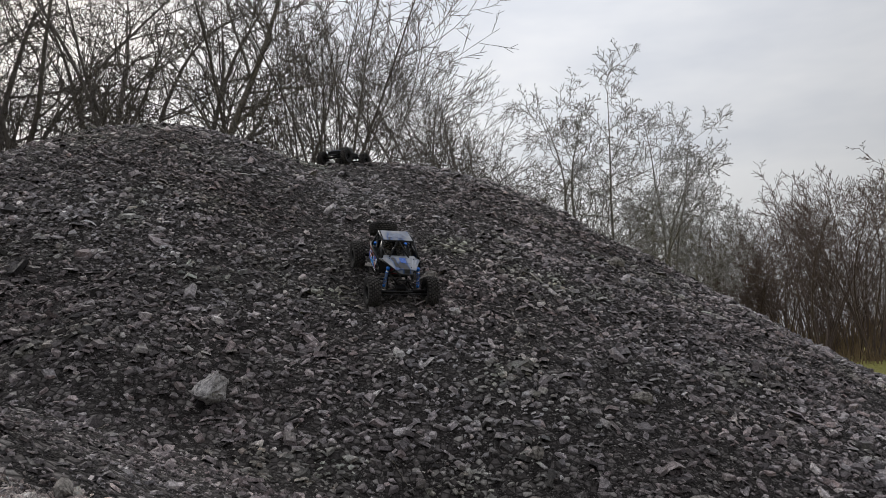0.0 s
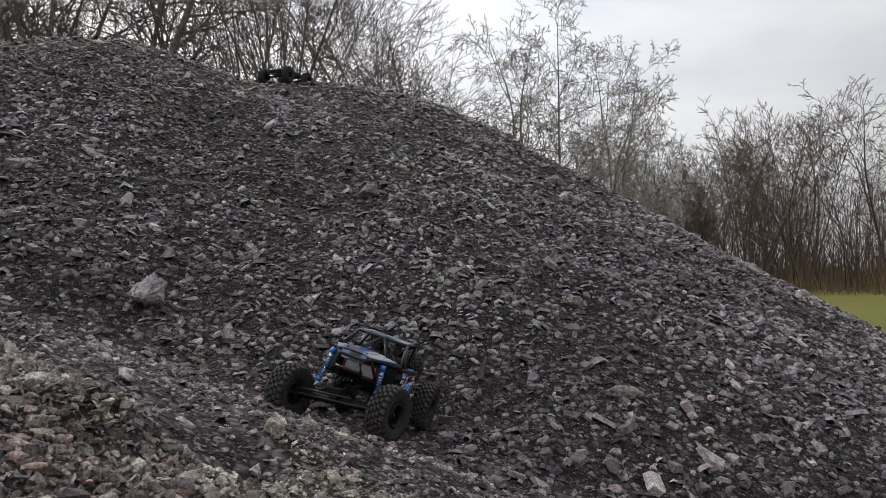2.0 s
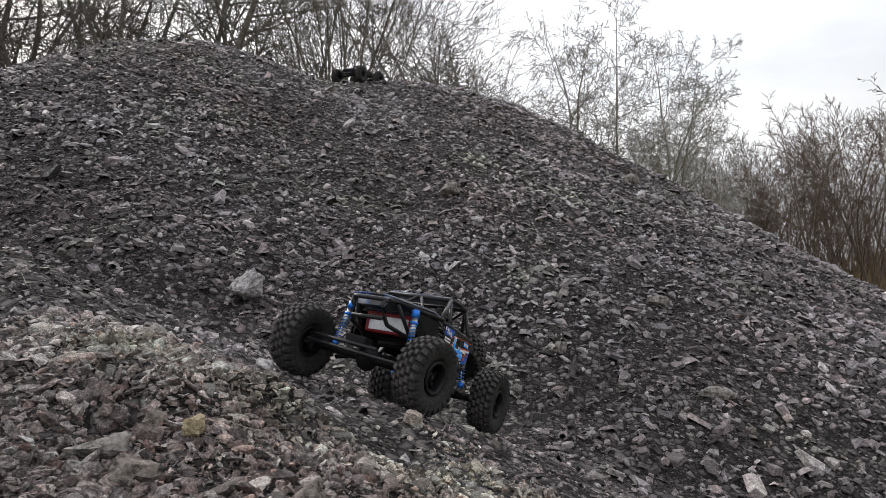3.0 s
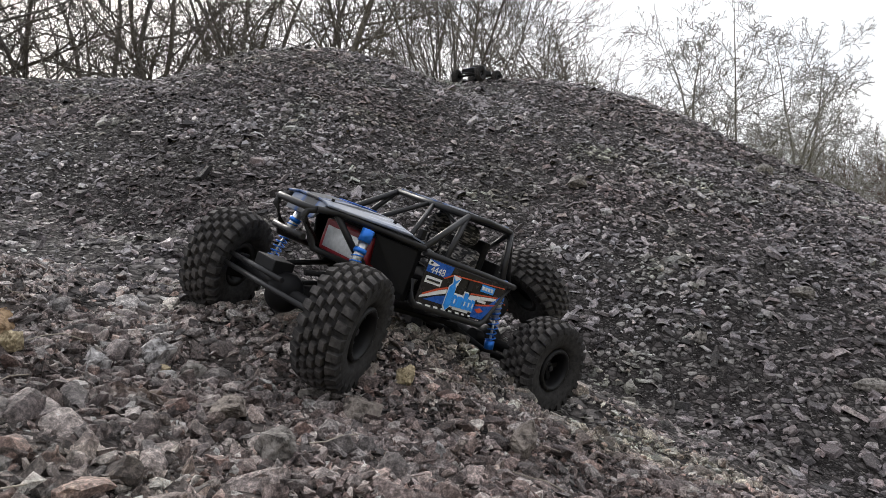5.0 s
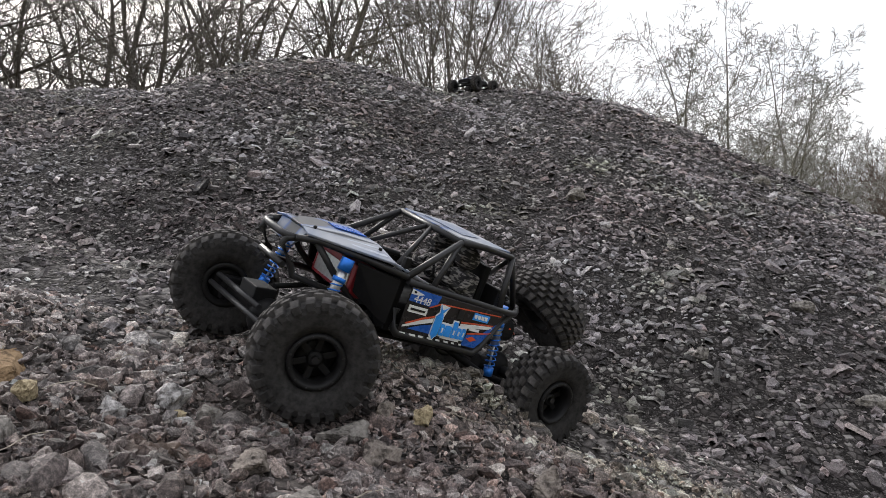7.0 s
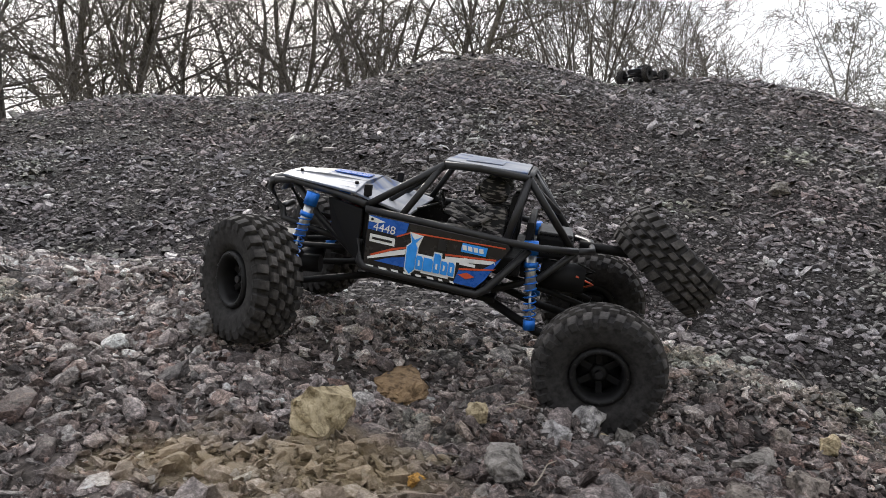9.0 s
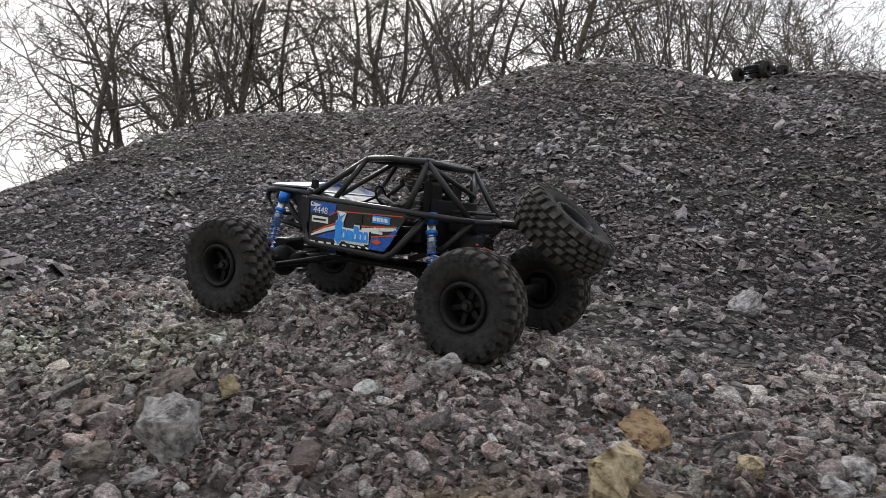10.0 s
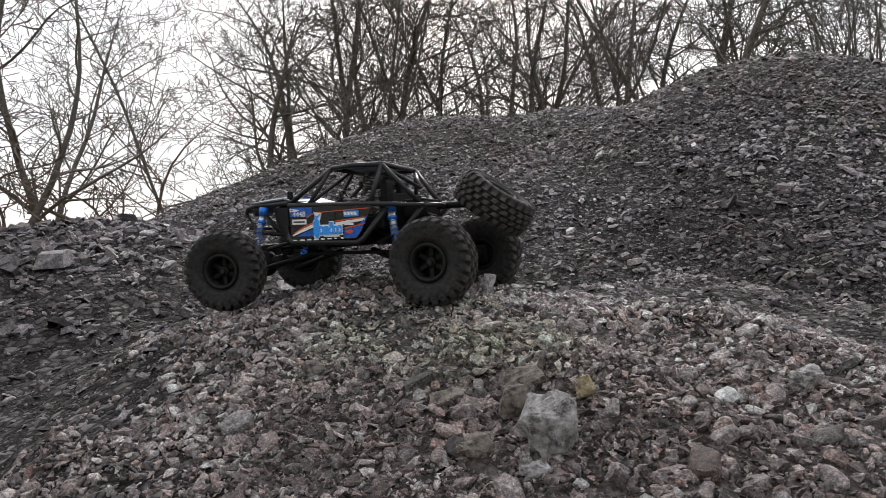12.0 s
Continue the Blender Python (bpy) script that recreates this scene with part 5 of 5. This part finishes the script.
big_stone("boulder", "grey stone near the foot of the slope", 0.238, 2.535, (0.056, 0.040, 0.047), M_slate, 9, -5, 0.1)
big_stone("flat_stone", "pale flat stone at the foot of the knoll", -0.149, 1.060, (0.051, 0.022, 0.013), M_pale, 10, 8, 0.1)
big_stone("flat_stone", "tilted grey slab lying beside the knoll", -0.524, 1.105, (0.057, 0.026, 0.025), M_slate, 11, 25, 0.1)
big_stone("flat_stone", "pale flat stone behind the knoll", -0.418, 1.310, (0.051, 0.028, 0.027), M_pale, 12, 17, 0.1)
big_stone("flat_stone", "brown slag slab in the gravel", -0.371, 0.741, (0.035, 0.017, 0.017), M_brown, 13, 26, 0.1)
big_stone("boulder", "brown stone at the crawler's front tyre", -0.359, 0.653, (0.058, 0.040, 0.038), M_brown, 14, 16, 0.38)
big_stone("boulder", "ochre stone on the knoll", -0.328, 0.734, (0.029, 0.021, 0.026), M_tan, 15, 12, 0.1)
big_stone("boulder", "grey stone in the near gravel", -0.350, 0.434, (0.039, 0.028, 0.027), M_slate, 16, 22, 0.1)
big_stone("boulder", "pale crumbly stone on the knoll", -0.559, 0.626, (0.053, 0.038, 0.036), M_pale, 17, 30, 0.38)
big_stone("boulder", "whitish crumbly stone on the knoll", -0.577, 0.555, (0.040, 0.029, 0.029), M_pale, 18, 34, 0.38)
big_stone("boulder", "grey stone beside the pale one", -0.525, 0.634, (0.035, 0.025, 0.032), M_slate, 19, 28, 0.38)
big_stone("pebble", "small white pebble on the gravel", -0.651, 0.748, (0.018, 0.013, 0.017), M_pale, 20, 31, 0.1)
big_stone("boulder", "ochre-brown block at the knoll's edge", -0.644, 0.533, (0.033, 0.023, 0.023), M_tan, 21, 39, 0.1)
big_stone("boulder", "brown-grey stone in the near gravel", -0.194, 0.644, (0.038, 0.027, 0.039), M_brown, 22, 3, 0.1)
big_stone("pebble", "pale pebble in the near gravel", -0.253, 0.533, (0.016, 0.011, 0.015), M_pale, 23, 10, 0.1)
big_stone("flat_stone", "flat grey slab behind the rear tyre", -0.401, 0.687, (0.066, 0.028, 0.024), M_slate, 24, 7, 0.1)
big_stone("pebble", "cream pebble beside the rear tyre", -0.539, 0.606, (0.016, 0.011, 0.015), M_tan, 25, 19, 0.38)
big_stone("boulder", "grey lump on top of the gravel knoll", -1.146, 0.332, (0.066, 0.046, 0.07), M_pale, 26, 33, 0.1)
big_stone("boulder", "brown-grey wedge beside the grey lump", -1.211, 0.368, (0.039, 0.028, 0.055), M_brown, 27, 35, 0.1)
big_stone("flat_stone", "pale slab behind the crawler's track", -1.484, 0.709, (0.058, 0.037, 0.035), M_pale, 28, 36, 0.1)
big_stone("boulder", "pale grey stone on the knoll", -0.962, 0.554, (0.040, 0.029, 0.033), M_pale, 29, 15, 0.1)
big_stone("boulder", "grey stone in the gravel", -1.500, 0.337, (0.035, 0.025, 0.031), M_slate, 30, 50, 0.1)
big_stone("flat_stone", "pale flat stone on the rise", -2.487, 0.747, (0.074, 0.032, 0.030), M_pale, 31, 59, 0.1)
big_stone("flat_stone", "grey-brown slab in the gravel", -1.304, 0.363, (0.051, 0.022, 0.021), M_brown, 32, 40, 0.1)
big_stone("flat_stone", "pale flat chip below the grey lump", -1.139, 0.292, (0.034, 0.017, 0.016), M_pale, 33, 34, 0.1)
big_stone("boulder", "cream chip standing upright in gravel", -1.154, 0.421, (0.022, 0.016, 0.031), M_tan, 34, 30, 0.1)

big_stone("flat_stone", "flat ochre-brown slab pressed into the gravel", -0.755, 0.632, (0.135, 0.065, 0.024), M_ochre, 35, 16, 0.36)
big_stone("pebble", "small orange pebble on tan grit", -0.632, 0.352, (0.016, 0.013, 0.012), M_orange, 36, 10, 0.15)
big_stone("flat_stone", "grey flaky slab beside the tan grit", -0.590, 0.425, (0.075, 0.034, 0.024), M_slate, 37, 20, 0.15)
big_stone("flat_stone", "brown layered slab on the gravel knoll", -1.235, 0.420, (0.062, 0.036, 0.024), M_brown, 38, 30, 0.2)
big_stone("boulder", "grey-brown stone under the layered slab", -1.215, 0.300, (0.044, 0.032, 0.03), M_brown, 39, 60, 0.2)
big_stone("flat_stone", "long brown slab behind the rear tyre", -0.415, 0.500, (0.07, 0.03, 0.026), M_brown, 40, 5, 0.2)


def loose_stones():
    """The knoll's larger stones nearest the way, each a piece of the ground."""
    rng = random.Random(44)
    meshes = []
    for k, (tv, tf) in enumerate(CRUMBS):
        meshes.append(mesh_from("stone", tv, tf, M_gravel_piece))
    for _ in range(300):
        x, y = rng.uniform(-1.15, 0.05), rng.uniform(0.1, 0.85)
        size = min(0.03, 0.014 * math.exp(rng.gauss(0, 0.32)))
        ob = new("stone", meshes[rng.randrange(len(meshes))])
        ob.parent = ground
        ob.matrix_basis = pose(x, y, float(rough(x, y)) + size * 0.12, rng.uniform(-35, 35), rng.uniform(-35, 35), rng.uniform(0, 360)) @ Matrix.Diagonal((size * rng.uniform(1, 1.5), size, size * rng.uniform(0.8, 1.2), 1))


loose_stones()


def dry_straw():
    """Broken stalks and straws strewn on the gravel and the slope."""
    rng = random.Random(52)
    rows = []
    for k in range(64):
        x, y = (rng.uniform(-1.6, 0.2), rng.uniform(0.1, 1.2)) if k < 26 else (rng.uniform(-3.0, 1.2), rng.uniform(1.2, 4.5))
        p = Vector((x, y, float(rough(x, y)) + 0.01))
        turn, size = rng.uniform(0, 2 * math.pi), rng.uniform(0.008, 0.02) * (1 if k < 26 else 1.8)
        for _ in range(3):
            turn += rng.gauss(0, 0.25)
            q = p + Vector((math.cos(turn), math.sin(turn), 0)) * size
            q.z = float(rough(q.x, q.y)) + 0.01 + rng.uniform(-0.002, 0.004)
            rows.append((p, q, 0.0006, 0.0004, 0))
            p = q
    v, f = tubes(rows, 5)
    tagged(new("dry_straw", mesh_from("dry_straw", v, f, M_straw)), "pale broken straws lying on the shale", "straw", kind="stuff")


M_straw = bark_material("pale_straw", (0.28, 0.24, 0.19), (0.5, 0.45, 0.37))
dry_straw()


# ---- what moves ----
# seconds; truck x, y, z, roll, pitch, heading; front axle height and tilt; rear axle height and tilt
DRIVE = [
    (0.0, -0.326, 3.487, 1.667, -0.3, 35.7, 291.9, -0.041, 1.9, -0.069, 3.6),
    (0.5, -0.231, 3.188, 1.495, 0.9, 37.2, 289.8, -0.043, -0.3, -0.071, 2.9),
    (1.0, -0.135, 2.799, 1.273, 0.9, 40.0, 284.0, -0.040, 2.9, -0.076, 2.7),
    (1.5, -0.032, 2.272, 0.956, -19.2, 23.1, 272.6, -0.037, 1.4, -0.055, 7.4),
    (2.0, -0.061, 2.076, 0.930, -17.9, -6.0, 255.2, -0.058, 7.8, -0.049, 0.9),
    (2.5, -0.092, 1.879, 0.958, -11.3, -12.1, 249.7, -0.049, 0.1, -0.066, -0.5),
    (3.0, -0.181, 1.545, 1.048, -5.8, -14.9, 249.8, -0.045, -5.9, -0.064, -1.6),
    (3.5, -0.290, 1.150, 1.144, -0.3, -16.2, 239.4, -0.041, -5.5, -0.065, -4.7),
    (3.7, -0.323, 1.033, 1.165, -7.3, -15.2, 239.5, -0.042, -7.0, -0.064, -1.2),
    (5.3, -0.371, 0.930, 1.154, -17.8, -10.7, 236.0, -0.045, 2.8, -0.057, 3.9),
    (5.5, -0.355, 0.951, 1.157, -19.6, -13.2, 235.5, -0.049, 3.5, -0.059, 4.9),
    (6.0, -0.366, 0.943, 1.158, -21.5, -11.4, 232.8, -0.040, 3.6, -0.058, 6.0),
    (6.5, -0.365, 0.940, 1.156, -21.1, -11.4, 234.7, -0.049, 2.6, -0.060, 5.4),
    (6.7, -0.365, 0.940, 1.157, -21.5, -11.0, 234.0, -0.048, 3.2, -0.061, 4.6),
    (8.3, -0.686, 0.722, 1.249, -14.2, -6.1, 200.7, -0.034, 4.2, -0.068, -3.5),
    (8.5, -0.703, 0.723, 1.243, -17.3, -6.8, 199.0, -0.033, 3.1, -0.064, 3.0),
    (9.0, -0.737, 0.715, 1.257, -11.7, -9.5, 192.7, -0.040, 2.0, -0.064, -2.3),
    (9.5, -0.920, 0.737, 1.294, -7.6, -10.0, 180.0, -0.044, -0.1, -0.060, 1.2),
    (10.0, -1.132, 0.741, 1.332, -1.6, -6.7, 178.8, -0.046, -1.6, -0.058, -1.8),
    (10.5, -1.386, 0.749, 1.356, -1.0, -4.9, 182.0, -0.040, -3.0, -0.055, -1.0),
    (11.0, -1.422, 0.738, 1.361, -2.2, -4.7, 181.0, -0.039, -2.0, -0.055, 0.4),
    (11.5, -1.440, 0.735, 1.361, 2.8, -5.4, 181.9, -0.038, -3.0, -0.056, -3.1),
    (12.0, -1.705, 0.635, 1.358, -2.7, 3.7, 196.0, -0.039, -4.0, -0.053, -2.0),
]
# seconds and how far the front wheels are turned to their left, in degrees
STEER = [(0, 0), (1, 0), (1.5, -18), (2, -16), (2.5, -10), (3, -11), (3.5, -15), (3.7, -10), (4.6, 20), (5.3, 35), (5.5, 28), (5.9, -7), (6.5, -7), (6.7, -15),
         (7.5, -30), (8.3, -38), (9.0, -38), (9.5, -15), (10, 0), (11.4, 0), (12, 12)]
RADIUS = 0.069


def between(rows, t, column):
    return float(np.interp(t, [r[0] for r in rows], [r[column] for r in rows]))


def motions():
    walk(truck, [(t, pose(x, y, z, roll, pitch, head)) for t, x, y, z, roll, pitch, head, *_ in DRIVE])
    times = [i / 15 for i in range(181)]
    rolled, spin = 0.0, []
    last = None
    for t in times:
        here = Vector([between(DRIVE, t, k) for k in (1, 2, 3)])
        head = radians(between(DRIVE, t, 6))
        if last is not None:
            step = here - last
            along = step.x * math.cos(head) + step.y * math.sin(head)
            rolled += math.copysign(step.length, along) if abs(along) > 0.3 * step.length else along
        spin.append(rolled / RADIUS)
        last = here
    for name, ob in wheels.items():
        front, side = name[0] == "F", 1 if name[1] == "L" else -1
        rows = []
        for t, turn in zip(times, spin):
            high, tilt = (between(DRIVE, t, 7), between(DRIVE, t, 8)) if front else (between(DRIVE, t, 9), between(DRIVE, t, 10))
            axle = pose(0.193 if front else -0.185, 0, high, tilt)
            steer = between(STEER, t, 1) if front else 0.0
            rows.append((t, axle @ pose(0, (0.132 if front else 0.122) * side, 0, 0, 0, steer) @ Matrix.Rotation(turn, 4, "Y")))
        walk(ob, rows)
    for ob, x, high, tilt in axles:
        walk(ob, [(row[0], pose(x, 0, row[high], row[tilt])) for row in DRIVE])


motions()
